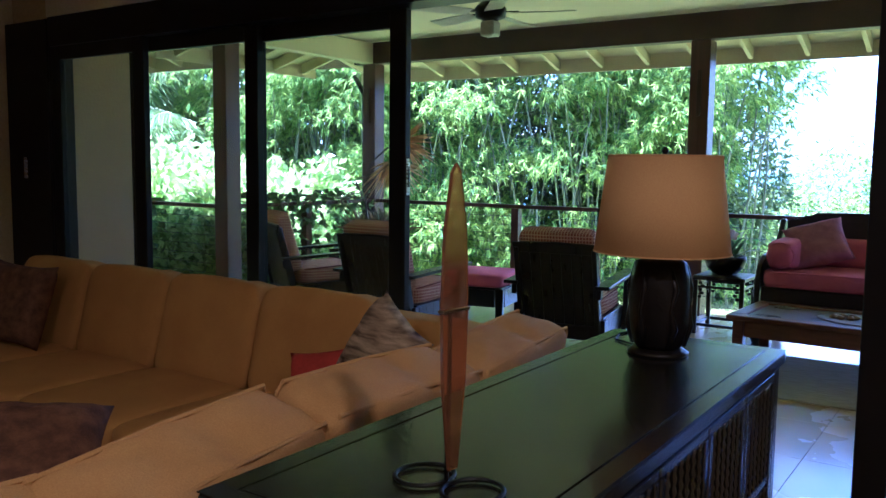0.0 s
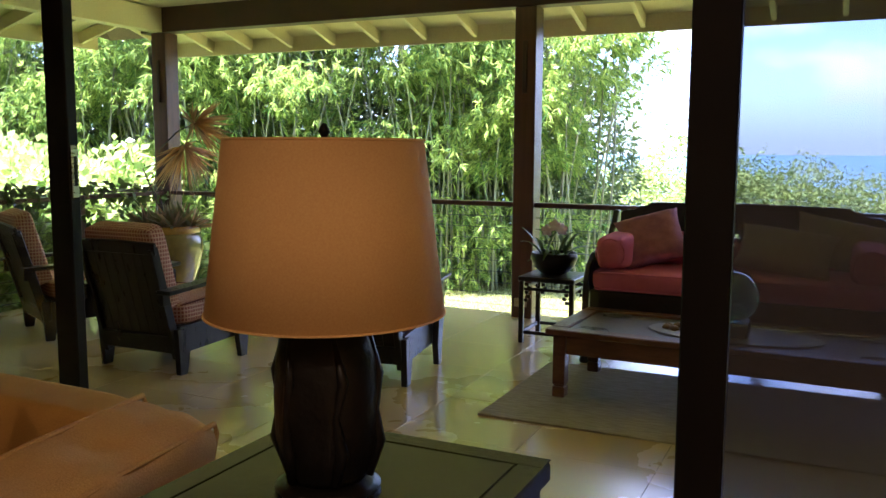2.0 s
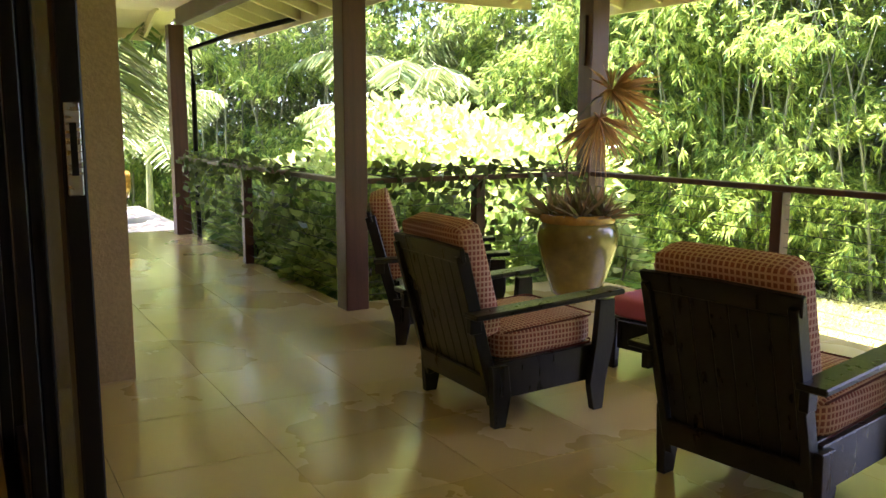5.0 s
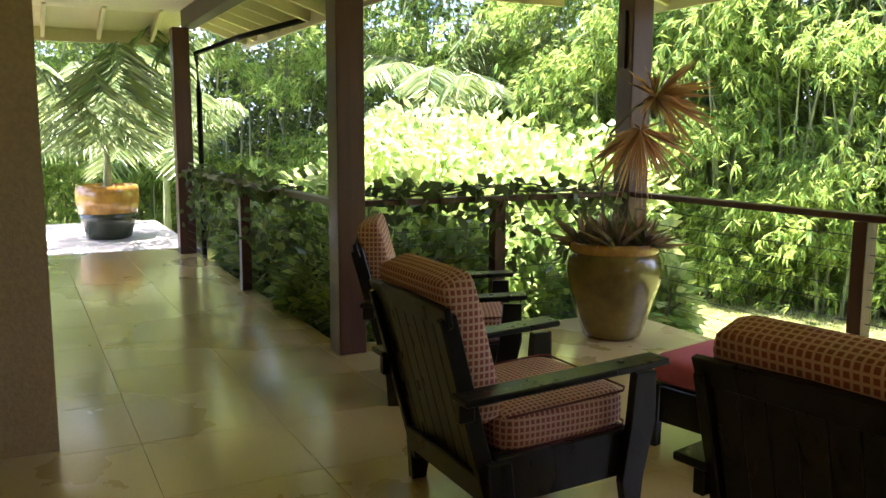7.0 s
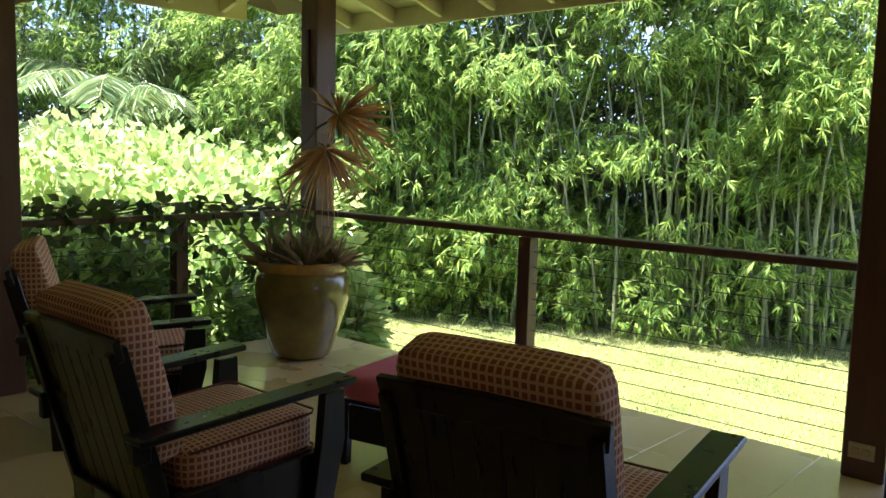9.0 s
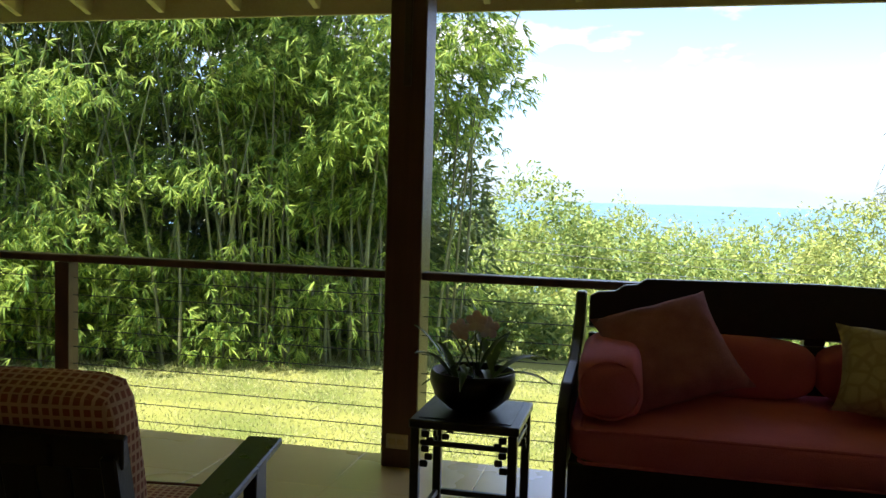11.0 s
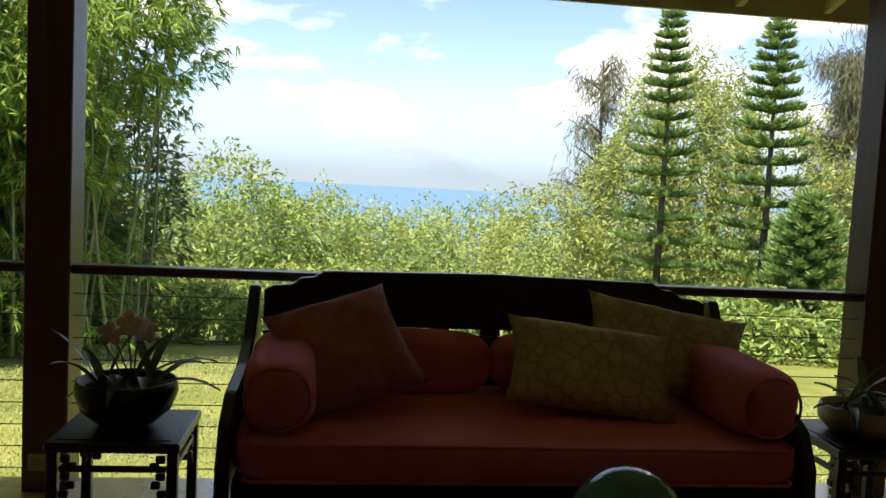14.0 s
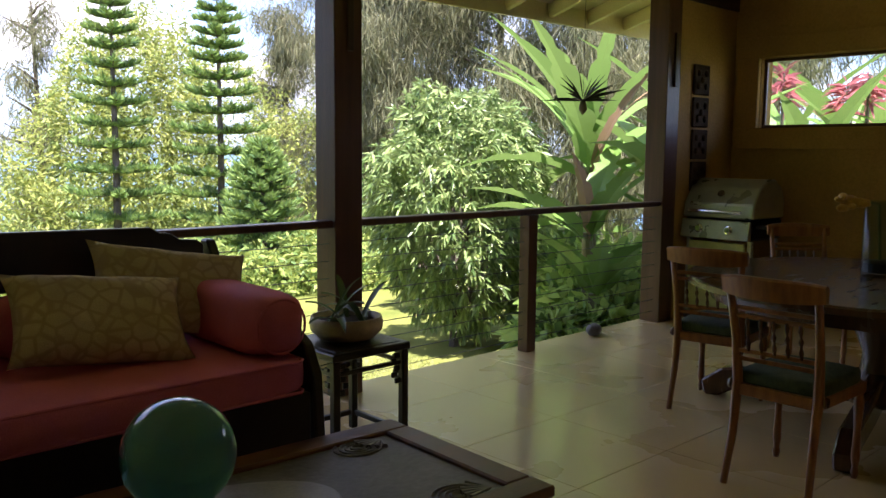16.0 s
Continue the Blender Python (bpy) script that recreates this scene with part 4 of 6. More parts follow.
def fabric_check(name, square, ground_, fleck):
    """Woven cloth with rows of small square patches, laid out in the mesh's own UVs."""
    m = mat(name, ground_, 0.9, None, 9, 0.25, 240)
    n, l = m.node_tree.nodes, m.node_tree.links
    b = n["Principled BSDF"]
    uv, br, mix = n.new("ShaderNodeTexCoord"), n.new("ShaderNodeTexBrick"), n.new("ShaderNodeMixRGB")
    br.offset, br.squash = 0.0, 1.0
    for key, v in (("Scale", 1.0), ("Mortar Size", 0.0046), ("Mortar Smooth", 0.15), ("Brick Width", 0.025), ("Row Height", 0.025), ("Bias", 0.0)):
        br.inputs[key].default_value = v
    br.inputs["Color1"].default_value, br.inputs["Color2"].default_value, br.inputs["Mortar"].default_value = (*square, 1), (*fleck, 1), (*ground_, 1)
    l.new(uv.outputs["UV"], br.inputs["Vector"])
    old = b.inputs["Base Color"].links[0].from_socket
    mix.blend_type, mix.inputs["Fac"].default_value = "MIX", 0.88
    l.new(old, mix.inputs["Color1"])
    l.new(br.outputs["Color"], mix.inputs["Color2"])
    l.new(mix.outputs["Color"], b.inputs["Base Color"])
    return m


M_CHECK = fabric_check("checked_cushion_cloth", (0.30, 0.062, 0.042), (0.64, 0.40, 0.29), (0.21, 0.050, 0.035))
M_PIPING = mat("dark_red_piping", (0.16, 0.035, 0.03), 0.85)


def boxuv(me):
    """UVs in metres, by each face's main direction."""
    lay = me.uv_layers.new(name="cloth")
    for p in me.polygons:
        n = p.normal
        k = max(range(3), key=lambda i: abs(n[i]))
        a, b = [(1, 2), (0, 2), (0, 1)][k]
        for li in p.loop_indices:
            c = me.vertices[me.loops[li].vertex_index].co
            lay.data[li].uv = (c[a], c[b])


def cushion(w, d, h, puff=0.12, n=8, cuts=9, creases=0.0):
    """A stuffed block w x d x h about its centre, with rounded edges and bulging faces."""
    b = bmesh.new()
    bmesh.ops.create_cube(b, size=2)
    bmesh.ops.subdivide_edges(b, edges=b.edges[:], cuts=cuts, use_grid_fill=True)
    for v in b.verts:
        p = np.array(v.co)
        p = p / (np.abs(p) ** n).sum() ** (1 / n) * np.abs(p).max()
        x, y, z = p
        z *= 1 + puff * (1 - x * x) * (1 - y * y)
        x *= 1 + 0.03 * (1 - y * y) * (1 - z * z)
        y *= 1 + 0.03 * (1 - x * x) * (1 - z * z)
        c = Vector((x * w / 2, y * d / 2, z * h / 2))
        if creases:
            c += c.normalized() * creases * (noise.noise(Vector((c.x * 5, c.y * 9, c.z * 5 + w))) + 0.5 * noise.noise(c * 17))
        v.co = c
    return b


def pillow(w, h, t, wrinkle=0.004):
    """A soft scatter pillow in its own x and z, with pinched corners."""
    b = bmesh.new()
    N = 16
    for sg in (1, -1):
        g = []
        for i in range(N + 1):
            row = []
            for j in range(N + 1):
                u, v = 2 * i / N - 1, 2 * j / N - 1
                th = max(0.0, (1 - u ** 4) * (1 - v ** 4)) ** 0.55 * t / 2
                pin = 1 - 0.10 * (1 - abs(u) ** 3) * abs(v) ** 3 if abs(v) > abs(u) else 1 - 0.10 * (1 - abs(v) ** 3) * abs(u) ** 3
                wr = wrinkle * math.sin(9 * u + 5 * v) * math.cos(7 * v - 3 * u)
                row.append(b.verts.new((u * w / 2 * pin, sg * (th + wr * (th > 0.01)), v * h / 2 * pin)))
            g.append(row)
        for i in range(N):
            for j in range(N):
                f = (g[i][j], g[i + 1][j], g[i + 1][j + 1], g[i][j + 1])
                b.faces.new(f if sg < 0 else f[::-1])
    bmesh.ops.remove_doubles(b, verts=b.verts, dist=0.0005)
    return b


def soft(name, bm, material, parent, m, label=""):
    bm.transform(m)
    ob = part(name, bm, material, parent, label, smooth=True)
    boxuv(ob.data)
    return ob


# ---- terrace lounge chairs ----
def lounge_chair(at, turn):
    root = thing("lounge_chair", "black painted slatted lounge chair with checked cushions", "armchair", (*at, 0), turn, "terrace lounge chairs")
    root.scale = (0.92, 0.87, 1.0)
    lean = math.radians(17)
    W = 0.68
    # rear legs run up beside the leaning back
    back = Matrix.Translation((0, 0.0, 0.13)) @ Matrix.Rotation(lean, 4, "X")
    for k in range(7):
        x0 = -0.30 + k * 0.0862
        part("back_slat", box(x0, x0 + 0.0845, -0.02, 0.0, 0.06, 0.74, 0.004, m=back), M_CHAIR, root)
    part("back_rail", plate([(-0.35, 0.70), (0.35, 0.70), (0.36, 0.775), (0.0, 0.785), (-0.36, 0.775)], 0.028, m=back @ Matrix.Translation((0, -0.024, 0)), r=0.004), M_CHAIR, root)
    part("lower_back_rail", box(-0.33, 0.33, -0.045, -0.021, 0.02, 0.14, 0.005, m=back), M_CHAIR, root)
    for s in (-1, 1):
        part("back_stile", box(s * 0.325 - 0.02, s * 0.325 + 0.02, -0.045, 0.03, -0.02, 0.74, 0.005, m=back), M_CHAIR, root)
        x = s * 0.335
        part("side_rail", plate([(-0.03, 0.13), (0.68, 0.15), (0.68, 0.33), (0.0, 0.31)], 0.034, m=Matrix.Translation((x - 0.017, 0, 0)) @ Matrix.Rotation(radians(90), 4, "Z") @ Matrix.Scale(-1, 4, (0, 1, 0)), r=0.004), M_CHAIR, root)
        part("rear_leg", plate([(-0.04, 0.0), (0.035, 0.0), (0.07, 0.15), (0.05, 0.30), (-0.06, 0.30)], 0.045, m=Matrix.Translation((x + (0.001 if s > 0 else -0.046), 0, 0)) @ Matrix.Rotation(radians(90), 4, "Z") @ Matrix.Scale(-1, 4, (0, 1, 0)), r=0.004), M_CHAIR, root)
        # front legs swell towards the arm
        part("front_leg", plate([(0.63, 0.0), (0.70, 0.0), (0.72, 0.16), (0.775, 0.36), (0.77, 0.56), (0.66, 0.56), (0.64, 0.36), (0.60, 0.14)], 0.045, m=Matrix.Translation((s * 0.375 + (-0.02 if s > 0 else -0.025), 0, 0)) @ Matrix.Rotation(radians(90), 4, "Z") @ Matrix.Scale(-1, 4, (0, 1, 0)), r=0.004), M_CHAIR, root)
        arm = Matrix.Translation((s * 0.385, 0, 0.553)) @ Matrix.Rotation(radians(2.5), 4, "X")
        part("armrest", box(-0.062, 0.062, -0.20, 0.80, 0, 0.026, 0.006, m=arm), M_CHAIR, root, "flat black wooden armrest")
        part("arm_block", box(s * 0.355 - 0.02, s * 0.355 + 0.02, -0.19, -0.12, 0.47, 0.545, 0.004), M_CHAIR, root)
    part("front_rail", box(-0.318, 0.318, 0.655, 0.685, 0.14, 0.33, 0.004), M_CHAIR, root)
    part("seat_board", box(-0.315, 0.315, 0.0, 0.65, 0.29, 0.312, 0.003), M_CHAIR, root)
    soft("seat_cushion", cushion(0.63, 0.66, 0.155, 0.1), M_CHECK, root, Matrix.Translation((0, 0.37, 0.388)) @ Matrix.Rotation(radians(3), 4, "X"), "checked brown and cream seat cushion")
    soft("back_cushion", cushion(0.63, 0.15, 0.56, 0.03, 14), M_CHECK, root, back @ Matrix.Translation((0, 0.085, 0.565)), "checked brown and cream back cushion")
    for zz in (-0.068, 0.068):
        pts = [(sx * 0.312, 0.37 + sy * 0.327, 0.388 + zz + 0.017 * sy) for sx, sy in ((-1, -0.9), (-1, 0.9), (-0.9, 1), (0.9, 1), (1, 0.9), (1, -0.9))]
        part("piping", tube(pts, 0.005, 5), M_PIPING, root)
    return root


lounge_chair((-0.14, 2.65), 8)
lounge_chair((-1.56, 2.285), 0)
lounge_chair((-3.09, 2.72), -26)

ot = thing("ottoman", "black painted ottoman with a rose cushion", "ottoman", (-1.53, 3.77, 0), 12)
for sx in (-1, 1):
    for sy in (-1, 1):
        part("leg", plate([(-0.035, 0), (0.03, 0), (0.04, 0.30), (-0.04, 0.30)], 0.045, m=Matrix.Translation((sx * 0.27, sy * 0.29 - 0.022, 0)), r=0.004), M_CHAIR, ot)
    part("side_rail", box(sx * 0.295 - 0.014, sx * 0.295 + 0.014, -0.26, 0.26, 0.13, 0.29, 0.004), M_CHAIR, ot)
    part("end_rail", box(-0.225, 0.225, sx * 0.30 - 0.014, sx * 0.30 + 0.014, 0.13, 0.29, 0.004), M_CHAIR, ot)
part("deck", box(-0.28, 0.28, -0.285, 0.285, 0.291, 0.305), M_CHAIR, ot)
soft("cushion", cushion(0.60, 0.63, 0.13, 0.1), M_ROSE, ot, Matrix.Translation((0, 0, 0.37)), "rose red canvas cushion")

# ---- big glazed pot with bromeliads ----
pot = thing("glazed_pot", "tall olive glazed pot with an amber rim", "planter", (-3.53, 4.61, 0))
prof = [(0.17, 0.0), (0.205, 0.015), (0.22, 0.06), (0.285, 0.25), (0.335, 0.42), (0.343, 0.50), (0.33, 0.58), (0.305, 0.63)]
part("body", lathe(prof + [(0.28, 0.63), (0.30, 0.5)], 40), M_POT, pot, smooth=True)
part("rim", lathe([(0.300, 0.605), (0.318, 0.625), (0.322, 0.665), (0.312, 0.69), (0.285, 0.69), (0.275, 0.64)], 40), M_POTRIM, pot, "amber glazed rim", smooth=True)
part("soil", lathe([(0.272, 0.60), (0.272, 0.645)], 24), M_SOIL, pot)
br = thing("bromeliads", "brownish bromeliad rosettes in the glazed pot", "plant", (-3.53, 4.61, 0.645))
for k in range(9):
    a, r = k * 2.4, 0.24 * math.sqrt((k + 0.4) / 9)
    c = np.array([r * math.cos(a), r * math.sin(a), 0.0])
    d = ball(34)
    d[:, 2] = np.abs(d[:, 2]) * 1.3 + 0.25
    blades("rosette", np.tile(c, (34, 1)), d + c * 1.6, rng.uniform(0.22, 0.38, 34), 0.042, M_BROM, br, 0.15)
dr = thing("dried_dracaena", "dry straw coloured dracaena leaning over the pot", "plant", (-3.53, 4.61, 0.645))
heads = []
for pts in (((-0.10, -0.02, 0.0), (-0.16, 0.0, 0.45), (-0.08, 0.0, 0.80), (0.16, 0.02, 0.98), (0.32, 0.05, 1.04)), ((-0.12, 0.03, 0.0), (-0.18, 0.03, 0.30), (-0.34, 0.03, 0.60), (-0.26, 0.02, 0.62), (0.04, 0.0, 0.70), (0.24, 0.0, 0.82))):
    part("stem", tube(pts, 0.009, 6), M_BARK, dr)
    heads.append(pts[-1])
for h, lean in zip(heads, ((0.75, -0.1, 0.22), (0.35, -0.2, -0.45))):
    d = ball(95) + np.array(lean) * 1.5
    blades("leaf_head", np.tile(h, (95, 1)), d, rng.uniform(0.28, 0.48, 95), 0.013, M_STRAW, dr, 0.28, "fan of straw coloured leaves")


# ---- carved side tables ----
def side_table(at, turn=0):
    root = thing("side_table", "dark carved wooden side table with square legs", "side table", (*at, 0), turn, "carved side tables")
    w, h = 0.22, 0.51
    part("top", box(-w, w, -w, w, h - 0.035, h, 0.006), M_EBONY, root)
    part("top_panel", box(-w + 0.035, w - 0.035, -w + 0.035, w - 0.035, h + 0.0005, h + 0.003, 0.001), M_EBONY, root)
    for sx in (-1, 1):
        for sy in (-1, 1):
            part("leg", box(sx * 0.195 - 0.018, sx * 0.195 + 0.018, sy * 0.195 - 0.018, sy * 0.195 + 0.018, 0, h - 0.036, 0.004), M_EBONY, root)
        for ax in (0, 1):
            r = Matrix.Rotation(radians(90 * ax), 4, "Z")
            part("stretcher", box(-0.175, 0.175, sx * 0.195 - 0.011, sx * 0.195 + 0.011, 0.07, 0.095, 0.003, m=r), M_EBONY, root)
            part("apron", box(-0.175, 0.175, sx * 0.195 - 0.009, sx * 0.195 + 0.009, h - 0.105, h - 0.085, 0.003, m=r), M_EBONY, root)
            for s in (-1, 1):
                bm = bmesh.new()
                for q, (u, z) in enumerate(((0.155, 0.06), (0.135, 0.085), (0.155, 0.12), (0.140, 0.15), (0.16, 0.18))):
                    box(s * u - 0.016, s * u + 0.016, sx * 0.195 - 0.008, sx * 0.195 + 0.008, h - z - 0.014, h - z + 0.012, 0.004, bm, r)
                part("fretwork", bm, M_EBONY, root)
    return root


side_table((0.608, 4.325))
side_table((3.445, 4.35))


def orchid_bowl(at, z, material, label, prof, leaves_, flowers, mleaf, L):
    root = thing("planter_bowl", label, "planter", (*at, z))
    part("bowl_body", lathe(prof, 36), material, root, smooth=True)
    top = prof[-3][1]
    part("soil", lathe([(prof[-3][0] * 0.85, top - 0.05), (prof[-3][0] * 0.85, top - 0.025)], 20), M_SOIL, root)
    pl = thing("orchid", "green strap leaved orchid in a bowl", "plant", (*at, z + top - 0.03))
    for k in range(leaves_):
        a = k * 2.4
        bm = bmesh.new()
        rows, ll, up = [], L * random.uniform(0.7, 1.15), random.uniform(0.35, 1.25)
        c0 = Vector((0.09 * math.cos(a * 1.7), 0.09 * math.sin(a * 1.7), 0))
        for i in range(9):
            s = i / 8
            c = c0 + Vector((math.cos(a) * ll * s * math.cos(up), math.sin(a) * ll * s * math.cos(up), ll * s * math.sin(up) - 0.55 * ll * s * s * (1.2 - 0.5 * up)))
            w = 0.019 * math.sin(math.pi * (0.12 + 0.86 * s)) ** 0.7
            sd = Vector((-math.sin(a), math.cos(a), 0)) * w
            rows.append([bm.verts.new(c + sd + Vector((0, 0, 0.006))), bm.verts.new(c), bm.verts.new(c - sd + Vector((0, 0, 0.006)))])
        for p, q in zip(rows, rows[1:]):
            for j in (0, 1):
                bm.faces.new((p[j], p[j + 1], q[j + 1], q[j]))
        part("leaf", bm, mleaf, pl, smooth=True)
    for fx, fy, fz in flowers:
        part("flower_stem", tube([(0.02, 0, 0), (fx * 0.5, fy * 0.5, fz * 0.7), (fx, fy, fz)], 0.003, 5), mleaf, pl)
        bm = bmesh.new()
        for k in range(5):
            m = Matrix.Translation((fx, fy - 0.008, fz)) @ Matrix.Rotation(k * 1.257, 4, "Y") @ Matrix.Translation((0, 0, 0.022))
            bmesh.ops.create_uvsphere(bm, u_segments=10, v_segments=6, radius=1, matrix=m @ Matrix.Diagonal((0.021, 0.005, 0.026, 1)))
        part("flower", bm, M_PETAL, pl, "pale pink orchid flower", smooth=True)


orchid_bowl((0.60, 4.325), 0.5135, M_BOWL, "black clay bowl planted with an orchid", [(0.07, 0.0), (0.10, 0.012), (0.155, 0.06), (0.178, 0.12), (0.172, 0.165), (0.163, 0.165), (0.15, 0.12)], 15, [(0.02, -0.05, 0.24), (-0.05, -0.03, 0.20), (0.06, 0.0, 0.21)], M_ORCHID, 0.38)
orchid_bowl((3.46, 4.355), 0.5135, M_BOWL2, "oatmeal clay bowl planted with a strap leaved plant", [(0.09, 0.0), (0.13, 0.012), (0.168, 0.05), (0.172, 0.085), (0.165, 0.112), (0.155, 0.112), (0.145, 0.08)], 14, [], M_ORCHID, 0.34)

# ---- carved daybed ----
db = thing("daybed", "dark carved wooden daybed with rose cushions", "daybed", (1.945, 4.15, 0))
db.scale = (0.875, 0.97, 1.0)
HW = 1.105
part("back_top", plate([(-1.02, 0.858), (1.02, 0.858), (1.02, 0.99), (0.98, 1.008), (0.90, 1.014), (0.86, 1.04), (0.80, 1.046), (0.76, 1.07), (0.0, 1.082), (-0.76, 1.07), (-0.80, 1.046), (-0.86, 1.04), (-0.90, 1.014), (-0.98, 1.008), (-1.02, 0.99)], 0.04, m=Matrix.Translation((0, 0.39, 0)), r=0.005), M_EBONY, db, "carved dark back board")
for z0, z1 in ((0.80, 0.832), (0.40, 0.70)):
    part("back_rail", box(-1.02, 1.02, 0.392, 0.426, z0, z1, 0.004), M_EBONY, db)
for k in range(9):
    x = -0.92 + 0.23 * k
    part("back_upright", plate([(x - 0.02, 0.698), (x + 0.02, 0.698), (x + 0.055, 0.802), (x - 0.055, 0.802)], 0.02, m=Matrix.Translation((0, 0.40, 0)), r=0.003), M_EBONY, db)
    part("back_spacer", box(x - 0.045, x + 0.045, 0.40, 0.42, 0.833, 0.857, 0.002), M_EBONY, db)
for s in (-1, 1):
    x = s * 1.06
    part("side_panel", plate([(-0.42, 0.12), (0.43, 0.12), (0.45, 1.005), (0.39, 1.005), (0.33, 0.92), (0.22, 0.83), (0.05, 0.77), (-0.24, 0.745), (-0.37, 0.68), (-0.43, 0.57), (-0.45, 0.32)], 0.05, m=Matrix.Translation((x - 0.025, 0, 0)) @ Matrix.Rotation(radians(90), 4, "Z") @ Matrix.Scale(-1, 4, (0, 1, 0)), r=0.008), M_EBONY, db, "curved dark side panel")
    for y in (-0.38, 0.38):
        part("leg", lathe([(0.05, 0.0), (0.055, 0.02), (0.035, 0.05), (0.055, 0.09), (0.045, 0.119)], 14, m=Matrix.Translation((x, y, 0))), M_EBONY, db, smooth=True)
part("front_apron", box(-1.03, 1.03, -0.42, -0.385, 0.20, 0.510, 0.006), M_EBONY, db)
part("seat_deck", box(-1.03, 1.03, -0.384, 0.39, 0.47, 0.514, 0.004), M_EBONY, db)
part("apron_molding", box(-1.03, 1.03, -0.43, -0.421, 0.26, 0.285, 0.003), M_EBONY, db)

mt = thing("daybed_mattress", "rose canvas seat mattress on the daybed", "cushion", (1.945, 4.115, 0.5145))
soft("mattress", cushion(1.79, 0.80, 0.128, 0.04, 12, 15), M_ROSE, mt, Matrix.Translation((0, 0, 0.066)))
for z in (0.010, 0.122):
    part("welt", tube([(-0.865, 0.36, z), (-0.865, -0.375, z), (-0.845, -0.398, z), (0.845, -0.398, z), (0.865, -0.375, z), (0.865, 0.36, z)], 0.006, 6), M_ROSE, mt)
for s in (-1, 1):
    bo = thing("bolster", "rose canvas arm bolster on the daybed", "bolster", (1.955 + s * 0.785, 4.09, 0.642), group="daybed bolsters")
    soft("bolster", cushion(0.215, 0.68, 0.225, 0.05, 5, 11, 0.006), M_ROSE, bo, Matrix.Translation((0, 0, 0.12)) @ Matrix.Rotation(radians(4 * s), 4, "Y"))
    for y in (-0.325, 0.325):
        part("welt", tube([(0.098 * math.cos(t_), y, 0.12 + 0.098 * math.sin(t_)) for t_ in np.linspace(0, 2 * math.pi, 25)], 0.005, 5), M_ROSE, bo)
    bb = thing("back_bolster", "rose canvas back bolster on the daybed", "bolster", (1.925 + s * 0.33, 4.40, 0.645), group="daybed bolsters")
    soft("bolster", cushion(0.645, 0.20, 0.23, 0.02, 4, 9), M_ROSE, bb, Matrix.Translation((0, 0, 0.112)))


def scatter(name, label, at, size, thick, material, lean, spin, turn, group="daybed pillows"):
    root = thing(name, label, "pillow", at, turn, group)
    m = Matrix.Rotation(radians(lean), 4, "X") @ Matrix.Rotation(radians(spin), 4, "Y")
    bm = pillow(*size, thick)
    bm.transform(m)
    low = min(v.co.z for v in bm.verts)
    soft("pillow_case", bm, material, root, Matrix.Translation((0, 0, -low)))
    return root


scatter("throw_pillow", "mauve brocade square pillow tilted on the daybed", (1.37, 4.14, 0.63), (0.46, 0.46), 0.16, M_MAUVE, -45, -22, 0)
scatter("throw_pillow", "cream patterned long pillow on the daybed", (2.24, 4.12, 0.632), (0.62, 0.37), 0.15, M_CREAMCLOTH, -42, 8, 0)
scatter("throw_pillow", "cream patterned long pillow leaning at the back", (2.58, 4.28, 0.632), (0.64, 0.38), 0.14, M_CREAMCLOTH, -32, 11, 0)

# ---- coffee table ----
ct = thing("coffee_table", "reddish wooden coffee table with a carved stone inlay", "coffee table", (2.04, 3.165, 0.012), -2.5)
A, B, H = 0.985, 0.40, 0.41
for s in (-1, 1):
    part("top_board", box(-A, A, s * (B - 0.05) - 0.05, s * (B - 0.05) + 0.05, H - 0.035, H, 0.006), M_TEAK, ct)
    part("top_board", box(s * (A - 0.05) - 0.05, s * (A - 0.05) + 0.05, -B + 0.101, B - 0.101, H - 0.035, H, 0.006), M_TEAK, ct)
    part("long_apron", box(-A + 0.10, A - 0.10, s * (B - 0.08) - 0.012, s * (B - 0.08) + 0.012, H - 0.155, H - 0.036, 0.004), M_TEAK, ct)
    part("end_apron", box(s * (A - 0.08) - 0.012, s * (A - 0.08) + 0.012, -B + 0.11, B - 0.11, H - 0.155, H - 0.036, 0.004), M_TEAK, ct)
    for q in (-1, 1):
        bm = box(s * (A - 0.075) - 0.037, s * (A - 0.075) + 0.037, q * (B - 0.075) - 0.037, q * (B - 0.075) + 0.037, 0.075, H - 0.036, 0.004)
        box(s * (A - 0.075) - 0.03, s * (A - 0.075) + 0.03, q * (B - 0.075) - 0.03, q * (B - 0.075) + 0.03, 0.062, 0.076, 0.003, bm)
        box(s * (A - 0.075) - 0.037, s * (A - 0.075) + 0.037, q * (B - 0.075) - 0.037, q * (B - 0.075) + 0.037, 0.0, 0.063, 0.005, bm)
        part("leg", bm, M_TEAK, ct)
inlay = part("stone_inlay", box(-A + 0.101, A - 0.101, -B + 0.101, B - 0.101, H - 0.04, H - 0.014), M_SLATE, ct, "dark carved slate inlay")
part("oval_slab", lathe([(0.30, 0), (0.31, 0.006), (0.305, 0.012)], 48, m=Matrix.Translation((0, 0, H - 0.0138)) @ Matrix.Diagonal((1.55, 0.8, 1, 1))), mat("pale_slate", (0.30, 0.30, 0.32), 0.35, (0.2, 0.2, 0.22), 6), inlay)
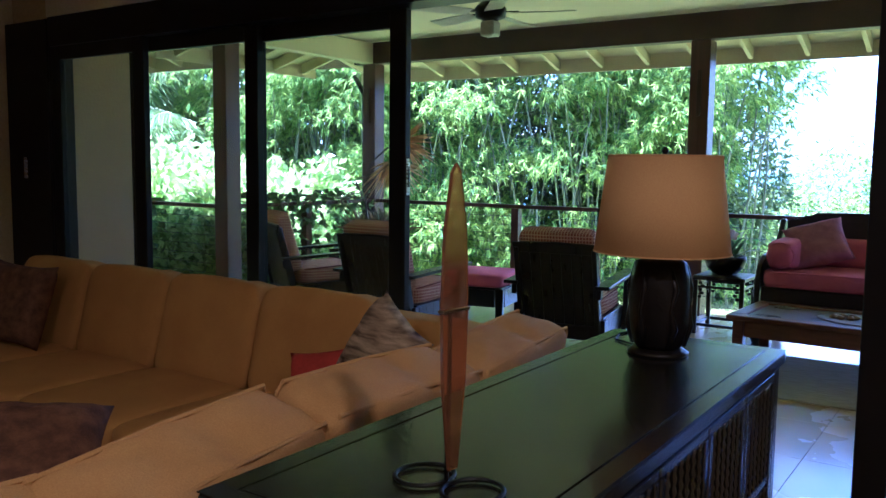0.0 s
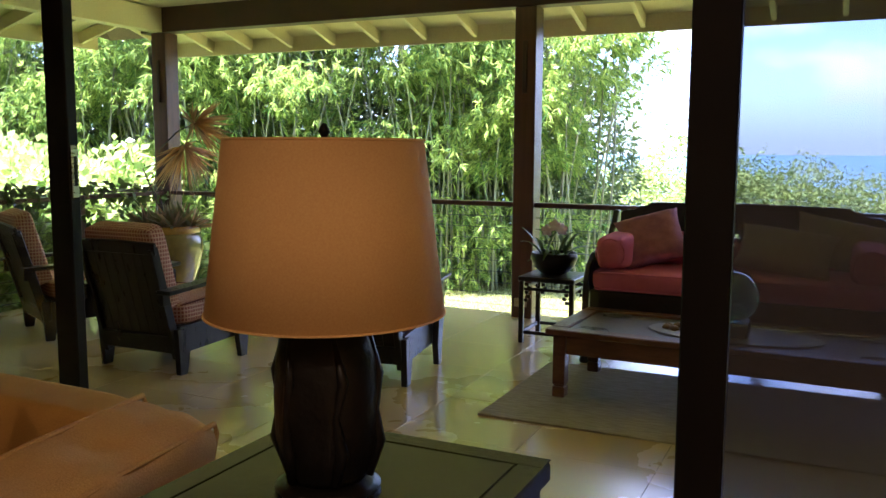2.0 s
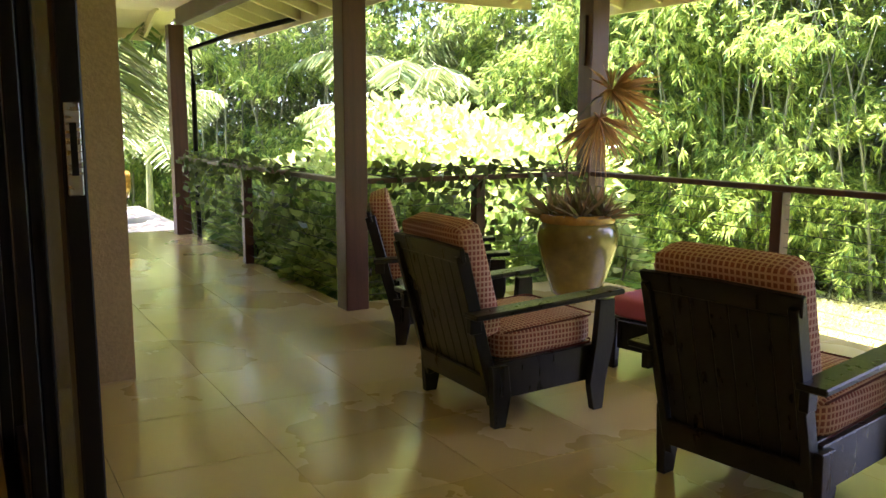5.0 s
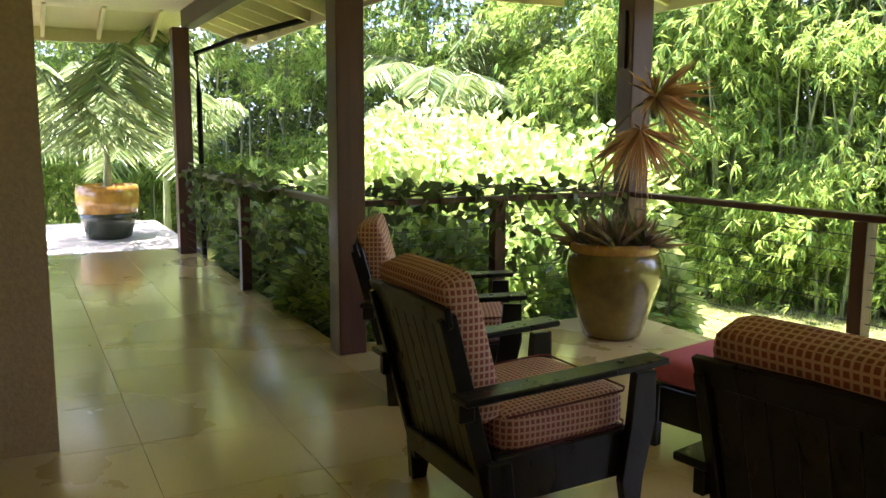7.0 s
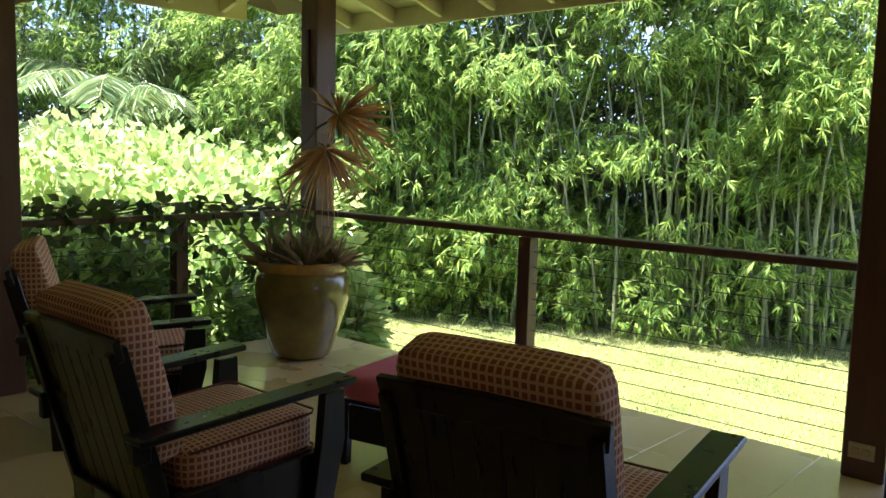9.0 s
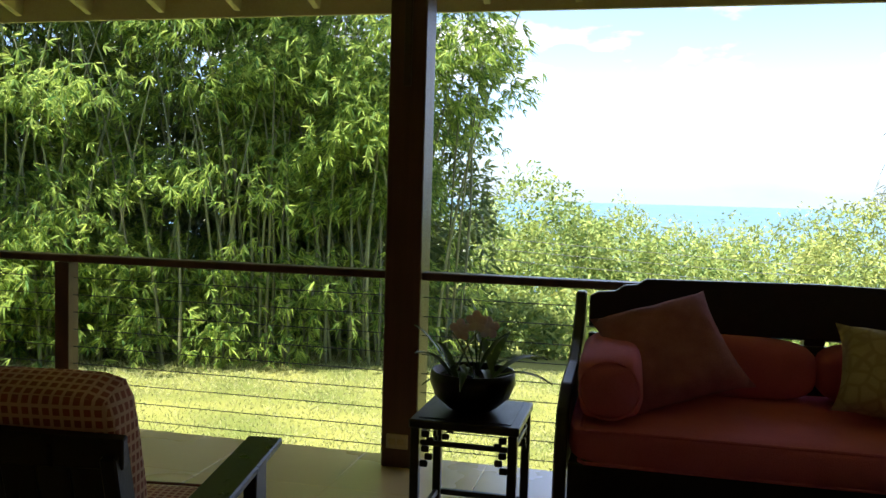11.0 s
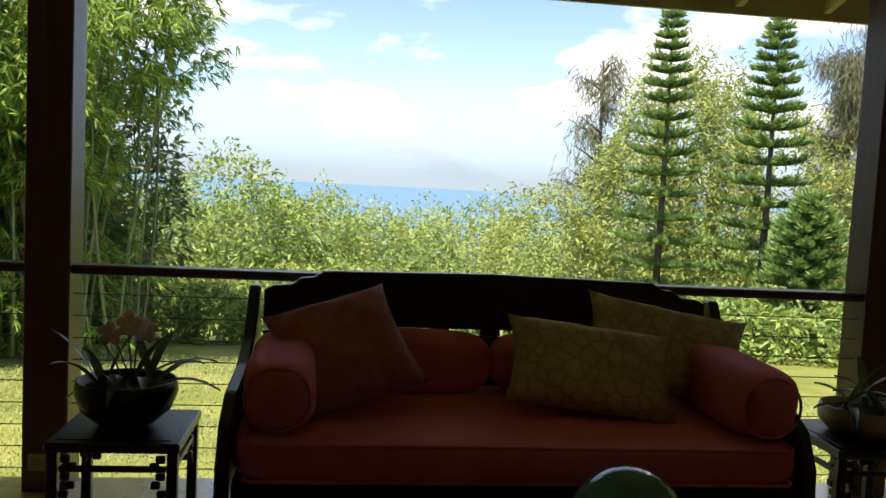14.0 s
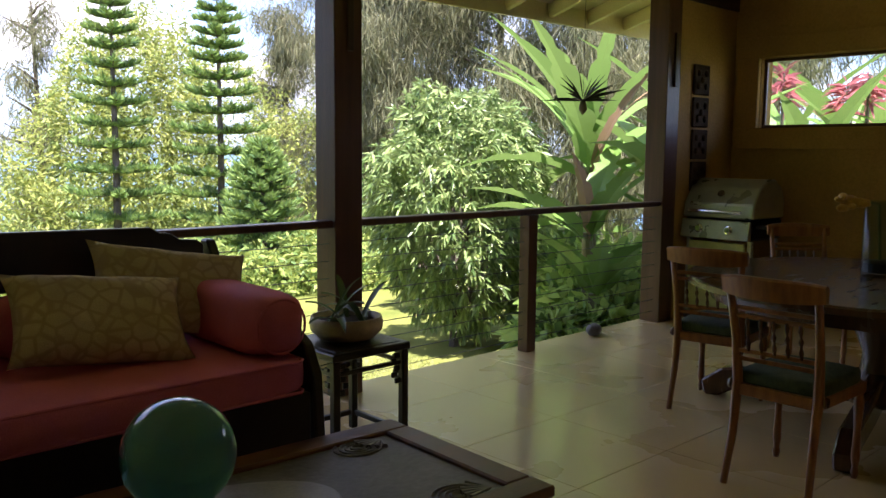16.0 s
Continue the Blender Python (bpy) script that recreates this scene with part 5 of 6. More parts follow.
for sx in (-1, 1):
    for sy in (-1, 1):
        cx, cy = sx * (A - 0.16), sy * (B - 0.15)
        for k in range(4):
            r = 0.018 + 0.017 * k
            pts = [(cx - sx * 0.09 + r * math.cos(t_) * 1.2, cy + r * math.sin(t_), H - 0.012) for t_ in np.linspace(0, 2 * math.pi, 18)]
            part("carved_ring", tube(pts, 0.005, 5), M_SLATE, inlay)
        for k in range(6):
            a = math.atan2(-sy, -sx * 2) + (k - 2.5) * 0.3
            part("carved_frond", tube([(cx + 0.02 * sx, cy + 0.02 * sy, H - 0.012), (cx + 0.02 * sx + 0.10 * math.cos(a), cy + 0.02 * sy + 0.075 * math.sin(a), H - 0.011)], [0.004, 0.011], 6), M_SLATE, inlay)
for k in range(7):
    a = k * 0.9
    part("carved_lump", lathe([(0.012, 0), (0.03, 0.008), (0.024, 0.022), (0.006, 0.03)], 10, m=Matrix.Translation((-0.30 + 0.07 * math.cos(a), -0.02 + 0.05 * math.sin(a), H - 0.003))), mat("bronze_shell", (0.22, 0.13, 0.06), 0.4, metal=0.6) if k == 0 else bpy.data.materials["bronze_shell"], inlay, smooth=True)

M_BALL = bpy.data.materials.new("sea_glass")
M_BALL.use_nodes = True
b_ = M_BALL.node_tree.nodes["Principled BSDF"]
b_.inputs["Base Color"].default_value, b_.inputs["Roughness"].default_value, b_.inputs["Transmission Weight"].default_value, b_.inputs["IOR"].default_value = (0.22, 0.66, 0.76, 1), 0.03, 0.80, 1.08
b_.inputs["Coat Weight"].default_value = 1.0
gf = thing("glass_float", "blue green glass fishing float on a wooden block", "ornament", (2.04, 3.12, 0.423))
part("stand", box(-0.09, 0.09, -0.09, 0.09, 0, 0.085, 0.006), M_EBONY, gf)
bm = bmesh.new()
bmesh.ops.create_uvsphere(bm, u_segments=48, v_segments=28, radius=0.139, matrix=Matrix.Translation((0, 0, 0.222)))
part("float", bm, M_BALL, gf, "blown blue green glass", smooth=True)

bm = box(0.81, 3.25, 2.36, 3.64, 0.0, 0.012, 0.004)
tagged(finish("rug", bm, M_RUG), "oatmeal woven rug under the coffee table", "rug")

# ---- ceiling fan ----
fan = thing("ceiling_fan", "white ceiling fan with a small lamp, at rest", "ceiling fan", (-0.50, 2.13, CEIL_Z - 0.10))
part("canopy", lathe([(0.07, 0.05), (0.075, 0.099)], 20), M_BLACK, fan)
part("rod", lathe([(0.013, -0.22), (0.013, 0.049)], 10), M_BLACK, fan)
part("motor", lathe([(0.05, -0.35), (0.105, -0.33), (0.115, -0.27), (0.07, -0.221)], 24), M_BLACK, fan, "dark motor housing", smooth=True)
for k in range(5):
    m = Matrix.Rotation(k * 1.2566 + 0.35, 4, "Z") @ Matrix.Translation((0, 0, -0.30)) @ Matrix.Rotation(radians(10), 4, "X")
    bl = part("blade", box(0.16, 0.60, -0.065, 0.065, -0.004, 0.004, 0.003, m=m), M_WHITE, fan)
    part("blade_arm", box(0.09, 0.20, -0.02, 0.02, 0.0045, 0.012, 0.002, m=m), M_BLACK, bl)
part("lamp_shade", box(-0.055, 0.055, -0.055, 0.055, -0.46, -0.355, 0.012), M_WHITE, fan, "square white glass shade")

# ---- pipes at the eaves ----
for p in (((-4.95, 5.9, 2.62), (-4.5, 5.45, 2.47), (-4.09, 5.08, 2.27), (-4.09, 5.08, 1.6), (-4.09, 5.08, -0.9)), ((-7.4, 3.6, 2.60), (-8.2, 3.1, 2.47), (-8.99, 2.80, 2.35), (-8.99, 2.82, 1.9), (-8.99, 2.82, -0.9))):
    tagged(finish("downspout", tube(p, 0.032, 8), M_BLACK, smooth=True), "dark downspout running from the eave to the post", "downspout", "downspouts")

# ---- dining corner ----
dt = thing("dining_table", "round dark mahogany dining table on a pedestal", "dining table", (5.75, 2.80, 0))
part("tabletop", lathe([(0.96, 0.705), (0.99, 0.715), (0.99, 0.742), (0.975, 0.75)], 64), M_TABLEWOOD, dt, "polished round mahogany top")
part("apron", lathe([(0.86, 0.63), (0.88, 0.70)], 48), M_TABLEWOOD, dt)
part("pedestal", lathe([(0.14, 0.10), (0.17, 0.16), (0.10, 0.24), (0.085, 0.36), (0.13, 0.48), (0.11, 0.60), (0.20, 0.629)], 24), M_TABLEWOOD, dt, smooth=True)
for k in range(4):
    m = Matrix.Rotation(k * math.pi / 2 + 0.2, 4, "Z")
    part("foot", plate([(0.05, 0.10), (0.35, 0.07), (0.72, 0.06), (0.82, 0.0), (0.90, 0.0), (0.92, 0.08), (0.80, 0.17), (0.40, 0.20), (0.05, 0.28)], 0.09, m=m @ Matrix.Translation((0, -0.045, 0)), r=0.01), M_TABLEWOOD, dt)


def dining_chair(at, turn):
    root = thing("dining_chair", "mahogany dining chair with a lattice back and green seat", "dining chair", (*at, 0), turn, "dining chairs")
    root.scale = (0.85, 1.0, 1.0)
    for s in (-1, 1):
        part("rear_leg", tube([(s * 0.21, -0.275, 0.0), (s * 0.20, -0.235, 0.22), (s * 0.20, -0.21, 0.43), (s * 0.205, -0.23, 0.62), (s * 0.215, -0.30, 0.87)], [0.017, 0.021, 0.026, 0.022, 0.018], 8), M_CHAIRWOOD, root, smooth=True)
        part("front_leg", lathe([(0.014, 0), (0.02, 0.03), (0.014, 0.05), (0.022, 0.09), (0.017, 0.22), (0.026, 0.34), (0.018, 0.37), (0.03, 0.40), (0.028, 0.425)], 12, m=Matrix.Translation((s * 0.205, 0.20, 0))), M_CHAIRWOOD, root, smooth=True)
        part("seat_rail", beam_between((s * 0.20, -0.20, 0.405), (s * 0.215, 0.22, 0.405), 0.03, 0.05), M_CHAIRWOOD, root)
        part("rosette", lathe([(0.024, 0), (0.02, 0.012)], 12, m=Matrix.Translation((s * 0.232, -0.21, 0.42)) @ Matrix.Rotation(radians(90 * s), 4, "Y")), M_TABLEWOOD, root)
    part("front_rail", box(-0.20, 0.20, 0.205, 0.235, 0.38, 0.43, 0.004), M_CHAIRWOOD, root)
    part("rear_rail", box(-0.19, 0.19, -0.225, -0.195, 0.38, 0.43, 0.004), M_CHAIRWOOD, root)
    bm, rows = bmesh.new(), []
    for k in range(15):
        q = k / 14
        x, y = -0.25 + 0.5 * q, -0.285 - 0.05 * math.sin(math.pi * q)
        h = 0.047 - 0.012 * abs(2 * q - 1) ** 3
        rows.append([bm.verts.new((x, y + dy, 0.858 + dz)) for dy, dz in ((-0.012, -h), (-0.020, 0.0), (-0.028, h * 0.8), (-0.020, h), (0.0, h), (0.012, h * 0.5), (0.012, -h))])
    for p, q in zip(rows, rows[1:]):
        for j in range(7):
            bm.faces.new((p[j], p[(j + 1) % 7], q[(j + 1) % 7], q[j]))
    bm.faces.new(rows[0]), bm.faces.new(rows[-1][::-1])
    part("top_rail", bm, M_CHAIRWOOD, root, "curved mahogany top rail")
    for z, y in ((0.76, -0.268), (0.725, -0.26), (0.575, -0.232), (0.54, -0.225)):
        part("lattice_bar", box(-0.19, 0.19, y - 0.008, y + 0.008, z - 0.009, z + 0.009, 0.003), M_CHAIRWOOD, root)
    for k in range(5):
        x = -0.13 + 0.065 * k
        part("spindle", lathe([(0.006, 0), (0.011, 0.03), (0.005, 0.055), (0.012, 0.075), (0.005, 0.095), (0.011, 0.12), (0.006, 0.145)], 8, m=Matrix.Translation((x, -0.246, 0.58)) @ Matrix.Rotation(radians(11), 4, "X")), M_TABLEWOOD, root, smooth=True)
    soft("seat_cushion", cushion(0.43, 0.44, 0.065, 0.25), M_SEAT, root, Matrix.Translation((0, 0.01, 0.455)), "green brocade seat cushion")
    return root


dining_chair((4.65, 2.74), -90)
dining_chair((5.417, 3.517), -80)
dining_chair((6.86, 3.66), 132)

vs = thing("glass_vase", "tall clear glass vase with a yellow flower", "vase", (5.88, 2.88, 0.75))
part("cylinder", lathe([(0.085, 0.0), (0.09, 0.01), (0.09, 0.40), (0.084, 0.40), (0.084, 0.02)], 32), glass_mat("vase_glass", (0.80, 0.86, 0.84)), vs, smooth=True)
part("pebbles", lathe([(0.08, 0.022), (0.082, 0.07), (0.05, 0.085)], 16), M_SLATE, vs)
part("flower_stem", tube([(0.0, 0.0, 0.08), (0.0, 0.02, 0.38), (-0.08, 0.10, 0.40)], 0.007, 6), M_ORCHID, vs)
bm = bmesh.new()
for k in range(6):
    bmesh.ops.create_uvsphere(bm, u_segments=10, v_segments=6, radius=1, matrix=Matrix.Translation((-0.11 + 0.02 * math.sin(k), 0.13 + 0.03 * math.cos(k * 1.3), 0.36 + 0.012 * k)) @ Matrix.Rotation(k * 0.7, 4, "Z") @ Matrix.Diagonal((0.085, 0.024, 0.022, 1)))
part("flower", bm, mat("yellow_petal", (0.70, 0.42, 0.07), 0.5, (0.5, 0.25, 0.04), 20), vs, "yellow flower head", smooth=True)

gr = thing("gas_grill", "grey gas grill with a domed lid and two knobs", "grill", (7.42, 4.36, 0))
for y in (0.06, 0.60):
    for x in (0.08, 0.50):
        part("leg", box(x - 0.02, x + 0.02, y - 0.02, y + 0.02, 0.0 if x > 0.3 else 0.0, 0.70, 0.004), M_GRILLGREY, gr)
part("cart_panel", box(0.02, 0.055, 0.085, 0.575, 0.12, 0.68, 0.004), mat("yellow_green_panel", (0.52, 0.55, 0.24), 0.5), gr, "pale green cabinet panel")
part("firebox", box(0.03, 0.56, 0.03, 0.63, 0.70, 0.87, 0.02), M_BLACK, gr)
part("control_panel", plate([(-0.03, 0.71), (0.028, 0.70), (0.028, 0.86), (0.0, 0.86)], 0.60, m=Matrix.Translation((0, 0.03, 0)), r=0.004), M_GRILLGREY, gr)
for y in (0.20, 0.46):
    part("knob", lathe([(0.036, 0), (0.036, 0.012), (0.024, 0.016), (0.022, 0.035)], 18, m=Matrix.Translation((-0.014, y, 0.785)) @ Matrix.Rotation(radians(-84), 4, "Y")), M_CHROME, gr)
bm = plate([(0.02, 0.875), (0.56, 0.875), (0.56, 1.02), (0.50, 1.13), (0.40, 1.19), (0.28, 1.195), (0.14, 1.13), (0.04, 0.99)], 0.62, m=Matrix.Translation((0, 0.02, 0)), r=0.012)
lid = part("lid", bm, M_GRILLGREY, gr, "domed grey metal lid")
part("lid_handle", tube([(-0.02, 0.10, 0.93), (-0.02, 0.56, 0.93)], 0.013, 8), M_CHROME, lid)
part("thermometer", lathe([(0.032, 0), (0.03, 0.012)], 18, m=Matrix.Translation((0.088, 0.33, 1.07)) @ Matrix.Rotation(radians(-58), 4, "Y")), M_CHROME, lid)
part("badge", box(-0.003, 0.003, 0.48, 0.58, -0.017, 0.017, 0.002, m=Matrix.Translation((0.032, 0, 0.985)) @ Matrix.Rotation(radians(12), 4, "Y")), M_STEEL, lid)
part("side_shelf", box(0.08, 0.50, -0.30, 0.02, 0.80, 0.83, 0.006), M_BLACK, gr)

wt = thing("window_1", "low wide fixed window in a broad wooden frame", "window", kind="structure")
part("frame_board", box(8.20, 8.2515, 2.2, 4.98, 2.225, 2.40, 0.006), M_OCHRE, wt)
part("frame_board", box(8.20, 8.2515, 2.2, 4.98, 1.44, 1.622, 0.006), M_OCHRE, wt)
part("frame_board", box(8.20, 8.2515, 4.775, 4.98, 1.6235, 2.2235, 0.006), M_OCHRE, wt)
part("sash", box(8.30, 8.33, 2.4, 4.77, 2.195, 2.222, 0.003), M_TEAK, wt)
part("sash", box(8.30, 8.33, 2.4, 4.77, 1.625, 1.652, 0.003), M_TEAK, wt)
part("sash", box(8.30, 8.33, 4.743, 4.77, 1.653, 2.194, 0.003), M_TEAK, wt)
g_ = part("pane", box(8.312, 8.317, 2.4, 4.742, 1.653, 2.194), M_GLASS, wt)
g_.visible_shadow = False

M_DARKCARVE = mat("dark_carved_wood", (0.07, 0.04, 0.022), 0.85, (0.03, 0.017, 0.01), 9, 0.5, 60, spec=0.2)
pq = thing("carved_plaque", "row of dark carved wooden wall plaques", "wall ornament", (7.66, 5.018, 1.08))
for k in range(4):
    z = 0.27 * k
    pl = part("plaque", box(-0.12, 0.12, -0.024, -0.001, z, z + 0.25, 0.006), M_DARKCARVE, pq)
    for j in range(5):
        part("carving", lathe([(0.03, 0), (0.022, 0.012), (0.008, 0.018)], 10, m=Matrix.Translation((-0.06 + 0.12 * (j % 2) if j < 4 else 0, -0.024, z + 0.07 + 0.11 * (j // 2) if j < 4 else z + 0.125)) @ Matrix.Rotation(radians(90), 4, "X")), M_DARKCARVE, pl, smooth=True)

ap = thing("hanging_plant", "dark spidery air plant hanging from the eave", "plant", (6.82, 5.60, 1.80))
part("thread", tube([(0, 0, 0.05), (0, 0, 0.985)], 0.002, 4), M_BLACK, ap)
part("root_ball", lathe([(0.005, -0.09), (0.035, -0.05), (0.03, 0.0), (0.012, 0.04)], 10), M_BARK, ap, smooth=True)
d = ball(26)
d[:, 2] = np.abs(d[:, 2]) * 0.6 + 0.25
blades("leaves", np.zeros((26, 3)) + (0, 0, 0.02), d, rng.uniform(0.25, 0.42, 26), 0.016, mat("dark_air_plant", (0.03, 0.035, 0.03), 0.6), ap, 0.25)
sb = thing("garden_stone", "small grey stone on the terrace floor", "stone", (6.33, 5.06, 0))
bm = bmesh.new()
bmesh.ops.create_icosphere(bm, subdivisions=3, radius=1, matrix=Matrix.Translation((0, 0, 0.045)) @ Matrix.Diagonal((0.07, 0.055, 0.05, 1)))
part("stone", bm, M_SLATE, sb, smooth=True)

# ---- pot with a palm on the landing ----
fp = thing("glazed_pot", "amber and green glazed pot on the landing", "planter", (-11.25, 1.97, -0.02))
part("body", lathe([(0.26, 0.0), (0.30, 0.03), (0.36, 0.26), (0.385, 0.36)], 32), mat("dark_green_glaze", (0.04, 0.05, 0.03), 0.2), fp, smooth=True)
part("upper_body", lathe([(0.388, 0.36), (0.42, 0.52), (0.42, 0.66), (0.40, 0.74), (0.36, 0.74), (0.36, 0.66)], 32), M_POTRIM, fp, "amber glazed upper band", smooth=True)
part("soil", lathe([(0.35, 0.64), (0.35, 0.68)], 20), M_SOIL, fp)
palm("potted_palm", (-11.25, 1.97), 0.66, 0.50, 19, 2.6, "feathery palm growing in a glazed pot", leaf=0.04, least=0.95, drop=0.34)

# ---- living room ----
# sofa tan made paler: daylight on the loose cushions is put into the colour
M_DAYLIT_LINEN = mat("daylit_tan_linen", (0.60, 0.37, 0.12), 0.9, (0.52, 0.31, 0.09), 5, 0.3, 260)
cs = thing("console_table", "black lacquer console with carved lattice doors", "console", (1.785, -1.19, 0))
CX, CY, CH = 0.29, 0.93, 0.856
part("top_frame", box(-CX, CX, -CY, CY, CH - 0.045, CH - 0.003, 0.006), M_CONSOLE, cs)
part("top_panel", box(-CX + 0.055, CX - 0.055, -CY + 0.055, CY - 0.055, CH - 0.0028, CH, 0.0015), M_CONSOLE, cs)
part("top_border", box(-CX, CX, -CY, -CY + 0.05, CH - 0.0028, CH, 0.0015), M_CONSOLE, cs)
part("top_border", box(-CX, CX, CY - 0.05, CY, CH - 0.0028, CH, 0.0015), M_CONSOLE, cs)
for s in (-1, 1):
    part("top_border", box(s * (CX - 0.025) - 0.025, s * (CX - 0.025) + 0.025, -CY + 0.0505, CY - 0.0505, CH - 0.0028, CH, 0.0015), M_CONSOLE, cs)
    for y in (-1, 1):
        part("leg", box(s * (CX - 0.04) - 0.025, s * (CX - 0.04) + 0.025, y * (CY - 0.04) - 0.025, y * (CY - 0.04) + 0.025, 0, CH - 0.046, 0.005), M_CONSOLE, cs)
part("body", box(-CX + 0.03, CX - 0.035, -CY + 0.067, CY - 0.067, 0.10, CH - 0.047, 0.004), M_CONSOLE, cs)
for k in range(5):
    y0 = -CY + 0.075 + k * 0.342
    d_ = part("lattice_door", box(CX - 0.034, CX - 0.028, y0, y0 + 0.33, 0.14, CH - 0.06, 0.002), M_CONSOLE, cs)
    for z0, z1 in ((0.14, 0.165), (0.45, 0.475), (CH - 0.085, CH - 0.06)):
        part("door_rail", box(CX - 0.0275, CX - 0.012, y0, y0 + 0.33, z0, z1, 0.003), M_CONSOLE, d_)
    for y in (y0, y0 + 0.305):
        part("door_stile", box(CX - 0.0275, CX - 0.010, y, y + 0.025, 0.165, CH - 0.086, 0.003), M_CONSOLE, d_)
    for j in range(6):
        y = y0 + 0.052 + j * 0.045
        part("beaded_spindle", lathe([(0.006 if i % 2 else 0.011, 0.477 + i * 0.0147) for i in range(21)], 7, m=Matrix.Translation((CX - 0.018, y, 0))), M_CONSOLE, d_, smooth=True)
        part("beaded_spindle", lathe([(0.006 if i % 2 else 0.011, 0.168 + i * 0.0138) for i in range(21)], 7, m=Matrix.Translation((CX - 0.018, y, 0))), M_CONSOLE, d_, smooth=True)

lp = thing("table_lamp", "table lamp with a dark carved base and linen shade", "table lamp", (1.76, -0.56, CH), 12)
part("plinth", lathe([(0.088, 0.0005), (0.094, 0.008), (0.082, 0.016), (0.068, 0.0218)], 28), M_BOWL, lp, smooth=True)
part("base_body", lathe([(0.066, 0.022), (0.078, 0.04), (0.090, 0.10), (0.092, 0.17), (0.088, 0.24), (0.078, 0.285), (0.05, 0.30), (0.02, 0.305), (0.012, 0.36)], 28), M_BOWL, lp, "dark carved barrel base", smooth=True)
for k in range(6):
    a = k * 1.047
    part("carved_figure", tube([(0.076 * math.cos(a), 0.076 * math.sin(a), 0.03), (0.092 * math.cos(a + 0.12), 0.092 * math.sin(a + 0.12), 0.09), (0.088 * math.cos(a), 0.088 * math.sin(a), 0.15), (0.090 * math.cos(a + 0.15), 0.090 * math.sin(a + 0.15), 0.21), (0.076 * math.cos(a), 0.076 * math.sin(a), 0.28)], [0.008, 0.012, 0.007, 0.010, 0.006], 7), M_BOWL, lp, smooth=True)
bm = bmesh.new()
rings = []
for r, z in ((0.205, 0.316), (0.169, 0.609), (0.167, 0.609), (0.203, 0.316)):
    rings.append([bm.verts.new((r * math.cos(2 * math.pi * k / 56), r * math.sin(2 * math.pi * k / 56), z)) for k in range(56)])
for p, q in zip(rings, rings[1:] + rings[:1]):
    for k in range(56):
        bm.faces.new((p[k], p[(k + 1) % 56], q[(k + 1) % 56], q[k]))
part("shade", bm, M_SHADE, lp, "cream linen drum shade", smooth=True)
for z, r in ((0.316, 0.2055), (0.609, 0.1695)):
    part("shade_trim", tube([(r * math.cos(t_), r * math.sin(t_), z) for t_ in np.linspace(0, 2 * math.pi, 49)], 0.0022, 5), M_SHADE, lp)
for k in range(3):
    a = k * 2.094
    part("shade_spoke", tube([(0, 0, 0.59), (0.167 * math.cos(a), 0.167 * math.sin(a), 0.60)], 0.002, 4), M_BLACK, lp)
part("harp", tube([(0, 0, 0.36), (0, 0, 0.61)], 0.003, 5), M_BLACK, lp)
part("finial", lathe([(0.004, 0.612), (0.011, 0.623), (0.004, 0.637)], 10), M_BLACK, lp, smooth=True)
tagged(finish("lamp_cord", tube([(1.69, -0.52, 0.861), (1.58, -0.46, 0.860), (1.55, -0.36, 0.860), (1.57, -0.30, 0.859), (1.60, -0.255, 0.84), (1.60, -0.252, 0.3)], 0.0035, 5), M_BLACK), "thin dark lamp cord on the console", "cord")

M_AMBER = bpy.data.materials.new("amber_glass")
M_AMBER.use_nodes = True
b_ = M_AMBER.node_tree.nodes["Principled BSDF"]
b_.inputs["Base Color"].default_value, b_.inputs["Roughness"].default_value, b_.inputs["Transmission Weight"].default_value, b_.inputs["Metallic"].default_value = (0.62, 0.30, 0.14, 1), 0.05, 0.85, 0.0
sw = thing("glass_sculpture", "tall thin amber glass blade in an iron stand", "sculpture", (1.85, -1.84, CH), 82)
sw.scale = (1.05, 1.05, 1.05)
part("blade", plate([(-0.012, 0.03), (0.012, 0.03), (0.03, 0.18), (0.034, 0.32), (0.028, 0.44), (0.012, 0.535), (0.0, 0.55), (-0.012, 0.535), (-0.028, 0.44), (-0.034, 0.32), (-0.03, 0.18)], 0.007, r=0.002), M_AMBER, sw, "polished amber glass blade")
part("band", box(-0.034, 0.034, -0.003, 0.010, 0.302, 0.308, 0.001), M_CHROME, sw)
part("rod", tube([(0.0, 0.016, 0.004), (0.0, 0.016, 0.30)], 0.004, 6), M_BLACK, sw)
for s in (-1, 1):
    part("ring_foot", tube([(0.055 * math.cos(t_), 0.055 * s + 0.012 + 0.05 * math.sin(t_), 0.006) for t_ in np.linspace(0, 2 * math.pi, 30)], 0.004, 6), M_BLACK, sw)

sf = thing("sectional_sofa", "tan upholstered sectional sofa with deep cushions", "sofa", (-0.37, -0.05, 0))
soft("back_frame", cushion(3.1, 0.20, 0.66, 0.0, 10), M_SOFA, sf, Matrix.Translation((-0.05, -0.19, 0.47)))
soft("base", cushion(3.1, 0.95, 0.30, 0.0, 14), M_SOFA, sf, Matrix.Translation((-0.05, -0.76, 0.17)))
soft("back_frame", cushion(0.20, 2.35, 0.66, 0.0, 10), M_SOFA, sf, Matrix.Translation((1.70, -1.43, 0.44)))
soft("base", cushion(0.95, 1.6, 0.30, 0.0, 14), M_SOFA, sf, Matrix.Translation((1.0, -2.0, 0.17)))
